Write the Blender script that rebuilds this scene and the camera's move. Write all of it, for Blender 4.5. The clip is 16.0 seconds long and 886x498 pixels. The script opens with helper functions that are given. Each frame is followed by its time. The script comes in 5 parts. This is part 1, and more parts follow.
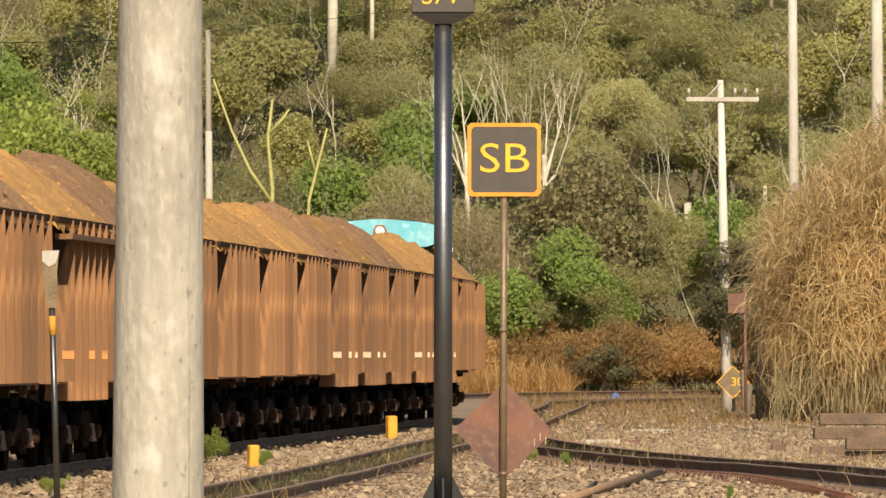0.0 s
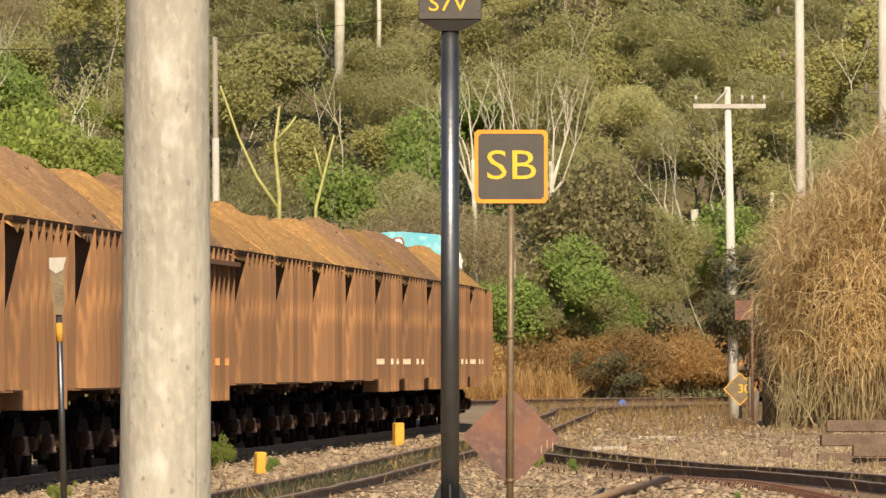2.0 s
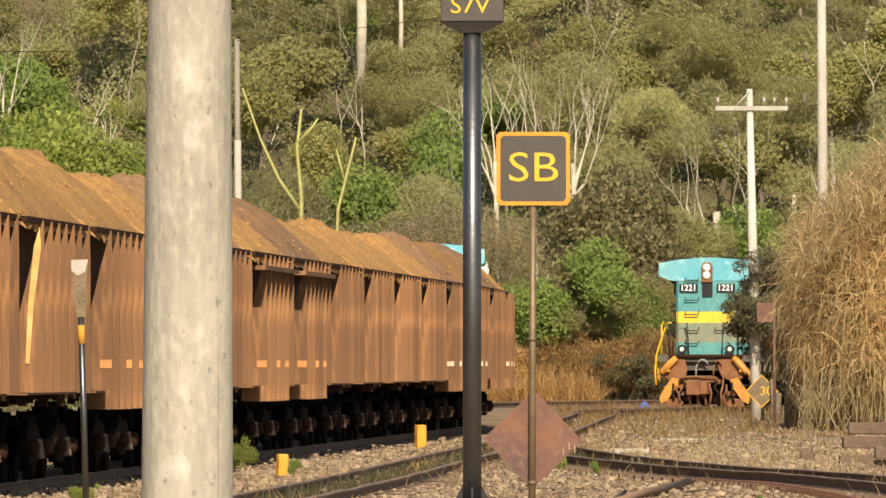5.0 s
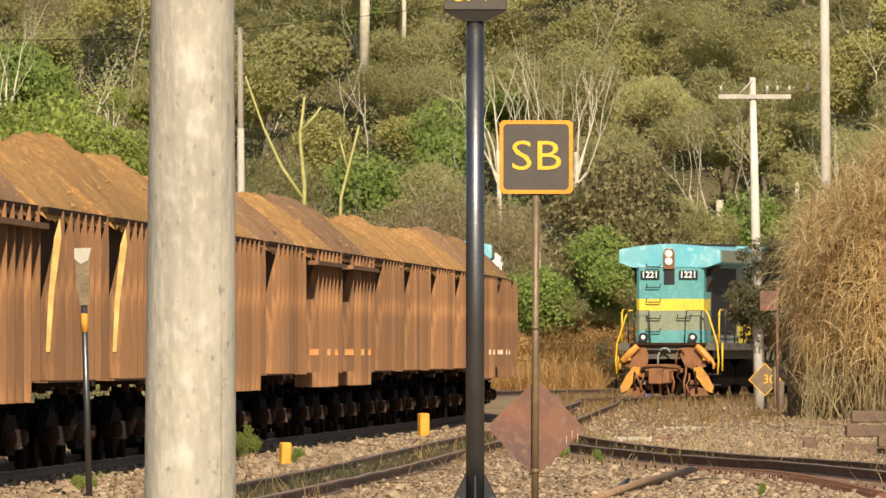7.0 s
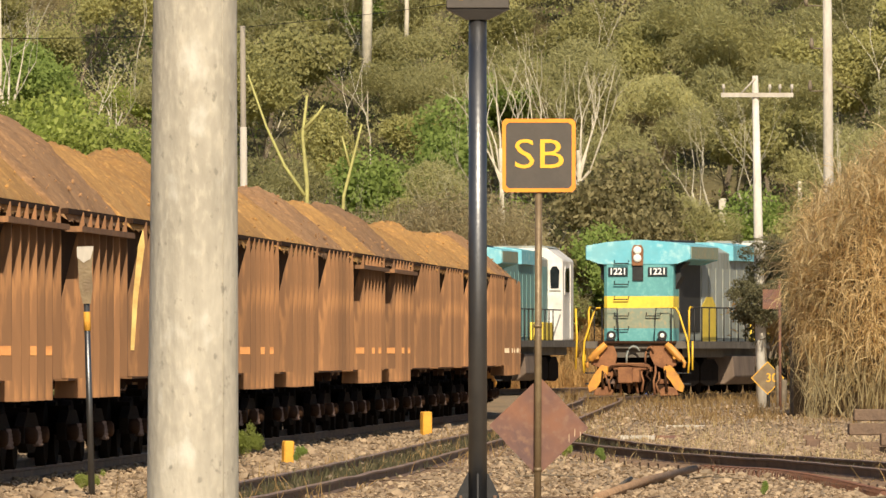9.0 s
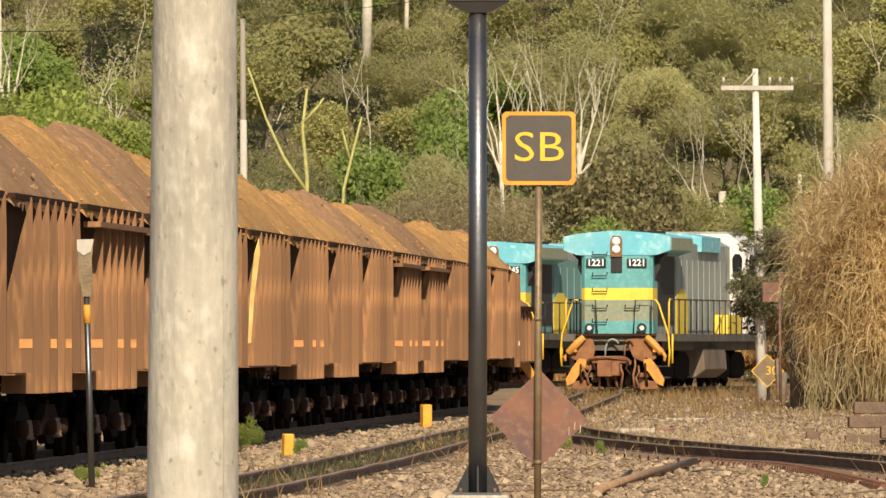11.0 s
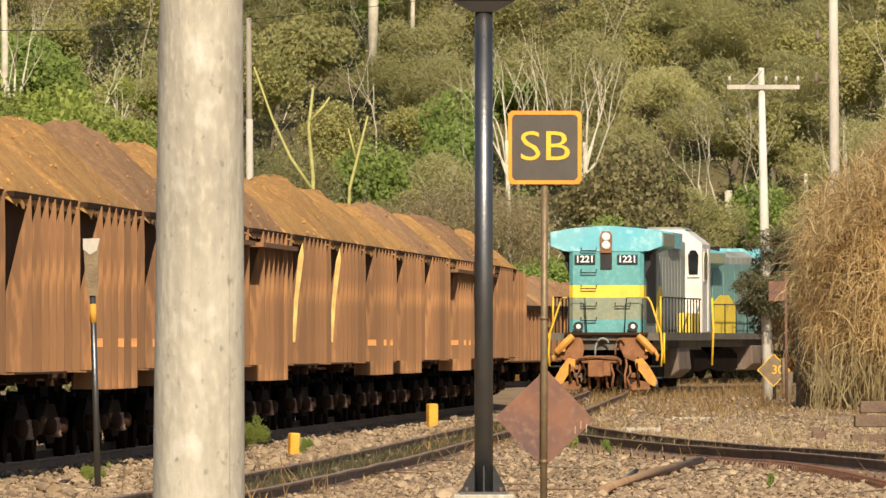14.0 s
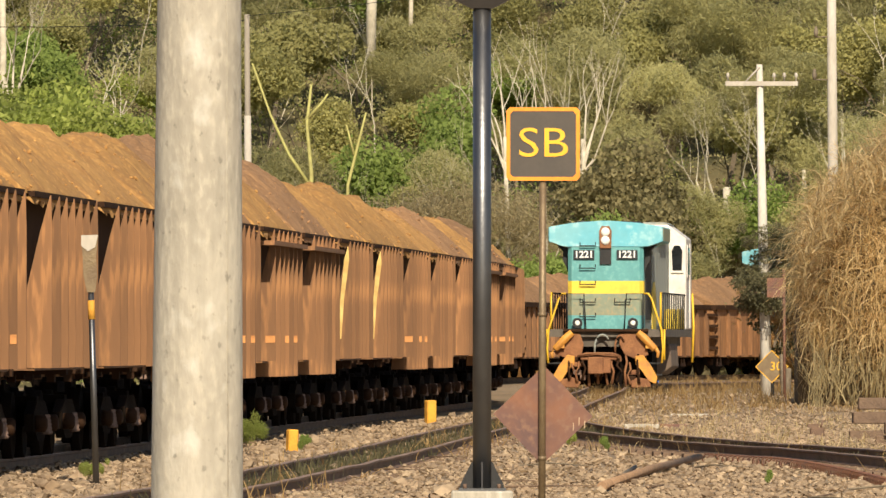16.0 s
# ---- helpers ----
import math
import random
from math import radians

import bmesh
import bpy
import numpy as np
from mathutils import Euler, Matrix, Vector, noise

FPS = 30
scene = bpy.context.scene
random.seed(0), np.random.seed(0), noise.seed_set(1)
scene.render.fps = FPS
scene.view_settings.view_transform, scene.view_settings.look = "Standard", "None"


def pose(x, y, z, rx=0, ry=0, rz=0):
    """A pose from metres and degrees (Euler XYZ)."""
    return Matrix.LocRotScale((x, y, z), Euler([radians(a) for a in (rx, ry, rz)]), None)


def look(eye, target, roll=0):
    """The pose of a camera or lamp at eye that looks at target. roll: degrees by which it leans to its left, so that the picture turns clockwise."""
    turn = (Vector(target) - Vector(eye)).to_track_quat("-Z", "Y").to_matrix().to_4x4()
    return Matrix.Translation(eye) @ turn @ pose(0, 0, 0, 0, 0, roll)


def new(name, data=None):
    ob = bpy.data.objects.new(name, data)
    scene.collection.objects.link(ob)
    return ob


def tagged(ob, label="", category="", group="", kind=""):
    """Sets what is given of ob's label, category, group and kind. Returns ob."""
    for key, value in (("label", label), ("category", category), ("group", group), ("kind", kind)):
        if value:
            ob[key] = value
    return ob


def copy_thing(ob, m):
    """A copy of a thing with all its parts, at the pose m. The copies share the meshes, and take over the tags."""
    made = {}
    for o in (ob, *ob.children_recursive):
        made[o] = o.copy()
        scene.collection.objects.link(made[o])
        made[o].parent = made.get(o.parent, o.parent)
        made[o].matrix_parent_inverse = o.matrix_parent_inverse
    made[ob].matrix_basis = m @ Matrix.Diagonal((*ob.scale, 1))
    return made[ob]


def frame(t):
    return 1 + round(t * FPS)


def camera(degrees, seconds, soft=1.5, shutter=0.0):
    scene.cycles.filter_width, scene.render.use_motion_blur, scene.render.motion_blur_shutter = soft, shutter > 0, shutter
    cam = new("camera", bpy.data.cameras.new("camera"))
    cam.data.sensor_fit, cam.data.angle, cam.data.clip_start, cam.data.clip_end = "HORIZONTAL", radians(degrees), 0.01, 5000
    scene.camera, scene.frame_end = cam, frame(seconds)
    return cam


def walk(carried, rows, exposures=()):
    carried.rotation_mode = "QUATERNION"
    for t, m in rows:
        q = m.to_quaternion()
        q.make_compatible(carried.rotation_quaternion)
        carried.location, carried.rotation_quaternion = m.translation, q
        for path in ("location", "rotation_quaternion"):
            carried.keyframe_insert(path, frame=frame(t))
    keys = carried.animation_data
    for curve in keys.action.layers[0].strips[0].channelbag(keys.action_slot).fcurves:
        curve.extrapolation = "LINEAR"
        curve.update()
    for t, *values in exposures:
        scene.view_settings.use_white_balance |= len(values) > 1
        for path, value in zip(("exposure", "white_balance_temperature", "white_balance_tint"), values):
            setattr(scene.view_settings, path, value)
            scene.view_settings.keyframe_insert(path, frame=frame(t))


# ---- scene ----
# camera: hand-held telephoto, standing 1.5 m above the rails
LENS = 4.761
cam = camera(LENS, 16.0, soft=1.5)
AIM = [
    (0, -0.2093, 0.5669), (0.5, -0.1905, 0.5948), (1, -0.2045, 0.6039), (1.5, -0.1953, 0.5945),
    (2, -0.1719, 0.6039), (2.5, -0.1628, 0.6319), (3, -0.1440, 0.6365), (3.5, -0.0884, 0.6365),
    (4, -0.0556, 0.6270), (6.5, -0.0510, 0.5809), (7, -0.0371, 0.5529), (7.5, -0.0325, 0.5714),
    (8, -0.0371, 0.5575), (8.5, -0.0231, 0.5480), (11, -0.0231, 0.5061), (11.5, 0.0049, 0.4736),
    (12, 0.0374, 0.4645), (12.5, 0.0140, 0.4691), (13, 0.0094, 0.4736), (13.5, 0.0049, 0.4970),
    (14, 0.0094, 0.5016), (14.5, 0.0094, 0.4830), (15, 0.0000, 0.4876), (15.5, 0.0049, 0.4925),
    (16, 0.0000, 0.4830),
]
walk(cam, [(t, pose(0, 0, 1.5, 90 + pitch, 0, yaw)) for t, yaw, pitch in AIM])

# world, sun, exposure
SUN_FROM = Vector((0.09, -0.82, 0.57)).normalized()
world = bpy.data.worlds.new("sky")
scene.world = world
world.use_nodes = True
wn = world.node_tree.nodes
sky = wn.new("ShaderNodeTexSky")
sky.sky_type, sky.sun_disc = "NISHITA", False
sky.sun_elevation = math.asin(SUN_FROM.z)
sky.sun_rotation = math.atan2(SUN_FROM.x, SUN_FROM.y)
world.node_tree.links.new(sky.outputs[0], wn["Background"].inputs[0])
wn["Background"].inputs[1].default_value = 0.08
sun = new("sun", bpy.data.lights.new("sun", "SUN"))
sun.data.energy, sun.data.angle, sun.data.color = 5.0, radians(0.6), (1.0, 0.87, 0.68)
sun.matrix_world = look(SUN_FROM * 50, (0, 0, 0))
scene.view_settings.exposure = 0.32


# ---- materials ----
def mat(name, col, col2=None, rough=0.8, metal=0.0, scale=4.0, mix=0.5, bump=0.2, fine=None, island=0.0, rand=0.0, stretch=None, col3=None):
    """A surface with a broad and a fine variation and some relief."""
    m = bpy.data.materials.new(name)
    m.use_nodes = True
    n, l = m.node_tree.nodes, m.node_tree.links
    b = n["Principled BSDF"]
    b.inputs["Roughness"].default_value, b.inputs["Metallic"].default_value = rough, metal
    col2 = col2 or tuple(c * 0.65 for c in col)
    tc = n.new("ShaderNodeTexCoord")
    src = tc.outputs["Object"]
    if stretch:
        mp = n.new("ShaderNodeMapping")
        mp.inputs["Scale"].default_value = stretch
        l.new(src, mp.inputs[0])
        src = mp.outputs[0]
    n1 = n.new("ShaderNodeTexNoise")
    n1.inputs["Scale"].default_value, n1.inputs["Detail"].default_value = scale, 5
    n2 = n.new("ShaderNodeTexNoise")
    n2.inputs["Scale"].default_value, n2.inputs["Detail"].default_value = fine or scale * 7, 6
    l.new(src, n1.inputs["Vector"])
    l.new(src, n2.inputs["Vector"])
    ramp = n.new("ShaderNodeMapRange")
    ramp.inputs[1].default_value, ramp.inputs[2].default_value = 0.35, 0.68
    l.new(n1.outputs[0], ramp.inputs[0])
    mx = n.new("ShaderNodeMix")
    mx.data_type = "RGBA"
    mx.inputs["A"].default_value, mx.inputs["B"].default_value = (*col, 1), (*col2, 1)
    l.new(ramp.outputs[0], mx.inputs["Factor"])
    out = mx.outputs["Result"]
    if col3:
        r3 = n.new("ShaderNodeMapRange")
        r3.inputs[1].default_value, r3.inputs[2].default_value = 0.52, 0.7
        l.new(n2.outputs[0], r3.inputs[0])
        m3 = n.new("ShaderNodeMix")
        m3.data_type = "RGBA"
        m3.inputs["B"].default_value = (*col3, 1)
        l.new(r3.outputs[0], m3.inputs["Factor"])
        l.new(out, m3.inputs["A"])
        out = m3.outputs["Result"]
    hs = n.new("ShaderNodeHueSaturation")
    l.new(out, hs.inputs["Color"])
    ma = n.new("ShaderNodeMath")
    ma.operation = "MULTIPLY_ADD"
    ma.inputs[1].default_value, ma.inputs[2].default_value = mix, 1 - mix / 2
    l.new(n2.outputs[0], ma.inputs[0])
    val = ma.outputs[0]
    if island or rand:
        if island:
            g, amount = n.new("ShaderNodeNewGeometry").outputs["Random Per Island"], island
        else:
            g, amount = n.new("ShaderNodeObjectInfo").outputs["Random"], rand
        mb = n.new("ShaderNodeMath")
        mb.operation = "MULTIPLY_ADD"
        mb.inputs[1].default_value, mb.inputs[2].default_value = amount, 1 - amount / 2
        l.new(g, mb.inputs[0])
        mc = n.new("ShaderNodeMath")
        mc.operation = "MULTIPLY"
        l.new(val, mc.inputs[0])
        l.new(mb.outputs[0], mc.inputs[1])
        val = mc.outputs[0]
    l.new(val, hs.inputs["Value"])
    l.new(hs.outputs[0], b.inputs["Base Color"])
    if bump:
        bp = n.new("ShaderNodeBump")
        bp.inputs["Strength"].default_value, bp.inputs["Distance"].default_value = bump, 0.03
        l.new(n2.outputs[0], bp.inputs["Height"])
        l.new(bp.outputs[0], b.inputs["Normal"])
    return m


def leaf(name, a, b, island=0.9):
    """Leaf surface: colour differs from leaf to leaf; light passes through a little."""
    m = bpy.data.materials.new(name)
    m.use_nodes = True
    n, l = m.node_tree.nodes, m.node_tree.links
    bs = n["Principled BSDF"]
    bs.inputs["Roughness"].default_value = 0.75
    bs.inputs["Specular IOR Level"].default_value = 0.2
    g = n.new("ShaderNodeNewGeometry")
    oi = n.new("ShaderNodeObjectInfo")
    mx = n.new("ShaderNodeMix")
    mx.data_type = "RGBA"
    mx.inputs["A"].default_value, mx.inputs["B"].default_value = (*a, 1), (*b, 1)
    l.new(g.outputs["Random Per Island"], mx.inputs["Factor"])
    hs = n.new("ShaderNodeHueSaturation")
    mb = n.new("ShaderNodeMath")
    mb.operation = "MULTIPLY_ADD"
    mb.inputs[1].default_value, mb.inputs[2].default_value = 0.5, 0.75
    l.new(oi.outputs["Random"], mb.inputs[0])
    l.new(mb.outputs[0], hs.inputs["Value"])
    l.new(mx.outputs["Result"], hs.inputs["Color"])
    l.new(hs.outputs[0], bs.inputs["Base Color"])
    tr = n.new("ShaderNodeBsdfTranslucent")
    l.new(hs.outputs[0], tr.inputs[0])
    ms = n.new("ShaderNodeMixShader")
    ms.inputs[0].default_value = 0.55
    l.new(bs.outputs[0], ms.inputs[1])
    l.new(tr.outputs[0], ms.inputs[2])
    l.new(ms.outputs[0], n["Material Output"].inputs["Surface"])
    return m


def concrete(name):
    """Old cast concrete: grey-buff, with rain streaks, lichen blotches and small dark pits."""
    m = mat(name, (0.46, 0.415, 0.33), (0.34, 0.305, 0.24), rough=0.92, scale=5, fine=45, mix=0.45, bump=0.2, stretch=(1, 1, 0.45), col3=(0.43, 0.385, 0.30))
    n, l = m.node_tree.nodes, m.node_tree.links
    b = n["Principled BSDF"]
    base = b.inputs["Base Color"].links[0].from_socket
    tc = n.new("ShaderNodeTexCoord")
    layers = (((1, 1, 0.7), 38, 0.63, 0.74, (0.15, 0.14, 0.11), 0.6), ((1, 1, 0.8), 9, 0.58, 0.72, (0.60, 0.57, 0.49), 0.6), ((6, 6, 0.5), 2.6, 0.5, 0.72, (0.26, 0.235, 0.185), 0.6))
    for k, (stretch, scale, lo, hi, colour, amount) in enumerate(layers):
        mp = n.new("ShaderNodeMapping")
        mp.inputs["Scale"].default_value, mp.inputs["Location"].default_value = stretch, (3.7 * k, 1.9, 0.4)
        l.new(tc.outputs["Object"], mp.inputs[0])
        nz = n.new("ShaderNodeTexNoise")
        nz.inputs["Scale"].default_value, nz.inputs["Detail"].default_value = scale, 4
        l.new(mp.outputs[0], nz.inputs["Vector"])
        mr = n.new("ShaderNodeMapRange")
        mr.inputs[1].default_value, mr.inputs[2].default_value, mr.inputs[4].default_value = lo, hi, amount
        l.new(nz.outputs[0], mr.inputs[0])
        mx = n.new("ShaderNodeMix")
        mx.data_type = "RGBA"
        mx.inputs["B"].default_value = (*colour, 1)
        l.new(mr.outputs[0], mx.inputs["Factor"])
        l.new(base, mx.inputs["A"])
        base = mx.outputs["Result"]
    l.new(base, b.inputs["Base Color"])
    return m


M = {
    "ground": mat("dry_ground", (0.30, 0.215, 0.125), (0.18, 0.125, 0.07), scale=0.5, fine=9, mix=0.7, bump=0.6),
    "litter": mat("leaf_litter", (0.15, 0.12, 0.055), (0.09, 0.082, 0.035), scale=0.4, fine=6, mix=0.8, bump=0.6),
    "stone": mat("ballast_stone", (0.36, 0.265, 0.165), (0.20, 0.135, 0.08), scale=3, mix=0.5, island=0.6, bump=0.3),
    "rust_rail": mat("rusty_rail", (0.17, 0.10, 0.06), (0.09, 0.053, 0.034), rough=0.7, scale=1.5, mix=0.6),
    "rail_head": mat("worn_rail_head", (0.34, 0.215, 0.14), (0.22, 0.135, 0.085), rough=0.55, metal=0.2, scale=3, mix=0.5),
    "sleeper": mat("old_sleeper_wood", (0.18, 0.115, 0.07), (0.10, 0.064, 0.042), scale=3, mix=0.7, bump=0.6),
    "concrete": concrete("weathered_concrete"),
    "pole_far": mat("grey_pole", (0.50, 0.45, 0.37), (0.36, 0.32, 0.26), scale=2, mix=0.5, stretch=(1, 1, 0.3)),
    "whitewash": mat("whitewashed_pole", (0.66, 0.62, 0.54), (0.48, 0.43, 0.35), scale=2.5, mix=0.5, stretch=(1, 1, 0.4)),
    "black_paint": mat("black_mast_paint", (0.014, 0.014, 0.015), (0.03, 0.028, 0.026), rough=0.38, scale=4, mix=0.5, bump=0.08),
    "galv": mat("dull_steel_pipe", (0.22, 0.16, 0.085), (0.15, 0.10, 0.055), rough=0.5, metal=0.3, scale=5, mix=0.4),
    "sign_dark": mat("dark_sign_sheet", (0.075, 0.06, 0.045), (0.055, 0.045, 0.035), rough=0.45, scale=3, mix=0.3, bump=0.05),
    "orange": mat("orange_sign_paint", (0.85, 0.30, 0.012), (0.75, 0.24, 0.012), rough=0.5, scale=4, mix=0.25, bump=0.05),
    "yellow_txt": mat("yellow_letter_paint", (0.85, 0.46, 0.02), (0.80, 0.40, 0.015), rough=0.5, scale=4, mix=0.2, bump=0.03),
    "rust_sign": mat("rusty_sheet", (0.21, 0.09, 0.047), (0.115, 0.06, 0.05), rough=0.7, scale=3.2, fine=14, mix=0.4, bump=0.08, col3=(0.19, 0.10, 0.06)),
    "wagon": mat("rusty_wagon_steel", (0.228, 0.109, 0.042), (0.155, 0.071, 0.028), rough=0.75, scale=0.9, fine=8, mix=0.35, bump=0.12, rand=0.55, stretch=(2.0, 2.0, 0.25), col3=(0.30, 0.14, 0.05)),
    # rusty steel coloured darker for the shade behind stakes and in gaps
    "shade_dark_steel": mat("dark_wagon_sheet", (0.05, 0.025, 0.013), (0.032, 0.017, 0.010), scale=1.2, mix=0.5),
    "ore": mat("iron_ore_fines", (0.40, 0.215, 0.064), (0.30, 0.15, 0.046), rough=0.95, scale=0.8, fine=15, mix=0.45, bump=0.45, rand=0.45, col3=(0.45, 0.25, 0.075)),
    # near-black: the shade under the wagons is put into this iron's colour
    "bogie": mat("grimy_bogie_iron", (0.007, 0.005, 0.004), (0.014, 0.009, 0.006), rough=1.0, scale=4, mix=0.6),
    # spring iron, lightened to paint in its pinkish glints
    "bearing": mat("rusty_bearing", (0.26, 0.165, 0.12), (0.09, 0.055, 0.04), rough=0.7, scale=6, mix=0.5),
    "mark": mat("faded_orange_mark", (0.62, 0.27, 0.085), (0.45, 0.19, 0.06), scale=5, mix=0.5),
    "mark_white": mat("faded_white_mark", (0.66, 0.54, 0.38), (0.45, 0.30, 0.17), scale=5, mix=0.5),
    "strip": mat("yellow_strip_paint", (0.72, 0.36, 0.04), (0.55, 0.25, 0.03), scale=4, mix=0.4),
    "strip_pale": mat("faded_yellow_strip", (0.72, 0.50, 0.17), (0.50, 0.32, 0.10), scale=5, mix=0.5),
    "teal": mat("faded_teal_paint", (0.115, 0.335, 0.325), (0.09, 0.285, 0.285), rough=0.55, scale=1.5, mix=0.35, bump=0.05, col3=(0.15, 0.36, 0.345)),
    "teal_light": mat("sun_bleached_teal_paint", (0.13, 0.44, 0.52), (0.20, 0.46, 0.50), rough=0.55, scale=1.1, fine=5, mix=0.35, bump=0.05, col3=(0.34, 0.56, 0.56)),
    "grime_teal": mat("grimy_grey_green_paint", (0.25, 0.25, 0.16), (0.20, 0.26, 0.19), rough=0.7, scale=1.4, mix=0.5, col3=(0.30, 0.25, 0.14)),
    "loco_side": mat("grimy_side_paint", (0.32, 0.345, 0.31), (0.17, 0.18, 0.15), rough=0.7, scale=2.2, mix=0.6, stretch=(1, 1, 0.22), col3=(0.30, 0.27, 0.19)),
    "teal_side": mat("grimy_teal_side_paint", (0.13, 0.27, 0.25), (0.11, 0.19, 0.17), rough=0.7, scale=1.6, mix=0.5, stretch=(1, 1, 0.3), col3=(0.20, 0.26, 0.21)),
    "loco_yellow": mat("yellow_loco_paint", (0.80, 0.58, 0.06), (0.66, 0.48, 0.06), rough=0.5, scale=2, mix=0.35, bump=0.05),
    "loco_white": mat("dirty_white_paint", (0.72, 0.69, 0.63), (0.55, 0.51, 0.45), rough=0.5, scale=1.5, mix=0.35, bump=0.05),
    "rail_yellow": mat("yellow_handrail_paint", (0.80, 0.50, 0.03), (0.66, 0.38, 0.025), rough=0.5, scale=6, mix=0.4),
    "ore_dust": mat("rust_coated_iron", (0.28, 0.125, 0.05), (0.17, 0.07, 0.03), rough=0.85, scale=3, mix=0.6, bump=0.3),
    "frame_dust": mat("dusty_frame_steel", (0.13, 0.11, 0.085), (0.07, 0.058, 0.045), rough=0.85, scale=1.5, mix=0.5),
    "log_wood": mat("split_brown_wood", (0.36, 0.22, 0.12), (0.22, 0.13, 0.07), scale=4, mix=0.6, bump=0.5),
    "ore_brown": mat("brown_iron_ore_fines", (0.30, 0.165, 0.075), (0.225, 0.12, 0.052), rough=0.95, scale=0.8, fine=15, mix=0.45, bump=0.45, rand=0.3, col3=(0.34, 0.19, 0.085)),
    "tank_dust": mat("dusty_tank_steel", (0.19, 0.135, 0.095), (0.10, 0.07, 0.05), rough=0.85, scale=1.5, mix=0.5, stretch=(1, 1, 0.4)),
    "plow_orange": mat("worn_orange_paint", (0.66, 0.30, 0.035), (0.42, 0.19, 0.05), rough=0.6, scale=3, mix=0.5),
    "black": mat("sooty_black", (0.012, 0.012, 0.012), (0.022, 0.02, 0.018), rough=0.7, scale=4, mix=0.4),
    "board": mat("number_board_black", (0.02, 0.025, 0.03), rough=0.4, scale=4, mix=0.2, bump=0),
    "digits": mat("white_digits", (0.80, 0.80, 0.76), (0.70, 0.70, 0.66), rough=0.5, scale=4, mix=0.1, bump=0),
    "glass": mat("dark_cab_glass", (0.015, 0.018, 0.02), rough=0.08, scale=4, mix=0.2, bump=0),
    "lens": mat("lamp_lens", (0.82, 0.80, 0.74), (0.7, 0.68, 0.6), rough=0.12, scale=9, mix=0.3, bump=0.05),
    "blue": mat("blue_tarpaulin", (0.06, 0.22, 0.75), (0.05, 0.17, 0.6), rough=0.5, scale=4, mix=0.3),
    "bark": mat("tree_bark", (0.19, 0.15, 0.10), (0.11, 0.085, 0.055), scale=4, mix=0.6),
    "bark_grey": mat("weathered_grey_wood", (0.30, 0.26, 0.20), (0.20, 0.17, 0.13), scale=3, mix=0.5, stretch=(1, 1, 0.3)),
    "bark_pale": mat("pale_bare_wood", (0.58, 0.52, 0.40), (0.42, 0.37, 0.27), scale=4, mix=0.5),
    "bark_yellow": mat("yellow_green_bare_wood", (0.42, 0.40, 0.13), (0.32, 0.29, 0.10), scale=4, mix=0.4),
    "leaf_olive": leaf("olive_leaves", (0.33, 0.315, 0.12), (0.46, 0.425, 0.175)),
    "leaf_fine": leaf("feathery_leaves", (0.36, 0.345, 0.15), (0.50, 0.46, 0.215)),
    "leaf_green": leaf("green_leaves", (0.20, 0.265, 0.065), (0.34, 0.42, 0.115)),
    "leaf_bright": leaf("bright_green_leaves", (0.29, 0.34, 0.07), (0.46, 0.50, 0.14)),
    "leaf_dark": leaf("dark_brown_green_leaves", (0.15, 0.135, 0.062), (0.36, 0.31, 0.155)),
    "leaf_vine": leaf("vine_leaves", (0.10, 0.095, 0.05), (0.25, 0.23, 0.12)),
    "leaf_dry": leaf("dry_brown_leaves", (0.33, 0.20, 0.08), (0.62, 0.42, 0.18)),
    "leaf_grey": leaf("grey_brown_twigs", (0.30, 0.245, 0.13), (0.48, 0.40, 0.225)),
    "straw": leaf("dry_cane_straw", (0.42, 0.29, 0.12), (0.84, 0.67, 0.38)),
    "cane_shade_core": mat("cane_shade", (0.13, 0.085, 0.035), (0.08, 0.05, 0.02), scale=2, mix=0.7),
}

M["black_paint"].node_tree.nodes["Principled BSDF"].inputs["Specular IOR Level"].default_value = 1.0
M["black_paint"].node_tree.nodes["Principled BSDF"].inputs["IOR"].default_value = 1.7
for key in ("bogie", "shade_dark_steel"):
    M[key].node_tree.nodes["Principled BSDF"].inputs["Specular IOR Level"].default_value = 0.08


# ---- building helpers ----
def box(bm, x0, x1, y0, y1, z0, z1):
    v = [bm.verts.new((x, y, z)) for z in (z0, z1) for x, y in ((x0, y0), (x1, y0), (x1, y1), (x0, y1))]
    for f in ((3, 2, 1, 0), (4, 5, 6, 7), (0, 1, 5, 4), (1, 2, 6, 5), (2, 3, 7, 6), (3, 0, 4, 7)):
        bm.faces.new([v[i] for i in f])
    return bm


def prism(bm, outline, axis, a, b):
    """Outline of 2D points drawn out along x, y or z from a to b."""
    put = {"x": lambda p, q: (q, p[0], p[1]), "y": lambda p, q: (p[0], q, p[1]), "z": lambda p, q: (p[0], p[1], q)}[axis]
    lo = [bm.verts.new(put(p, a)) for p in outline]
    hi = [bm.verts.new(put(p, b)) for p in outline]
    bm.faces.new(lo)
    bm.faces.new(hi[::-1])
    for i in range(len(outline)):
        j = (i + 1) % len(outline)
        bm.faces.new((lo[i], hi[i], hi[j], lo[j]))
    return bm


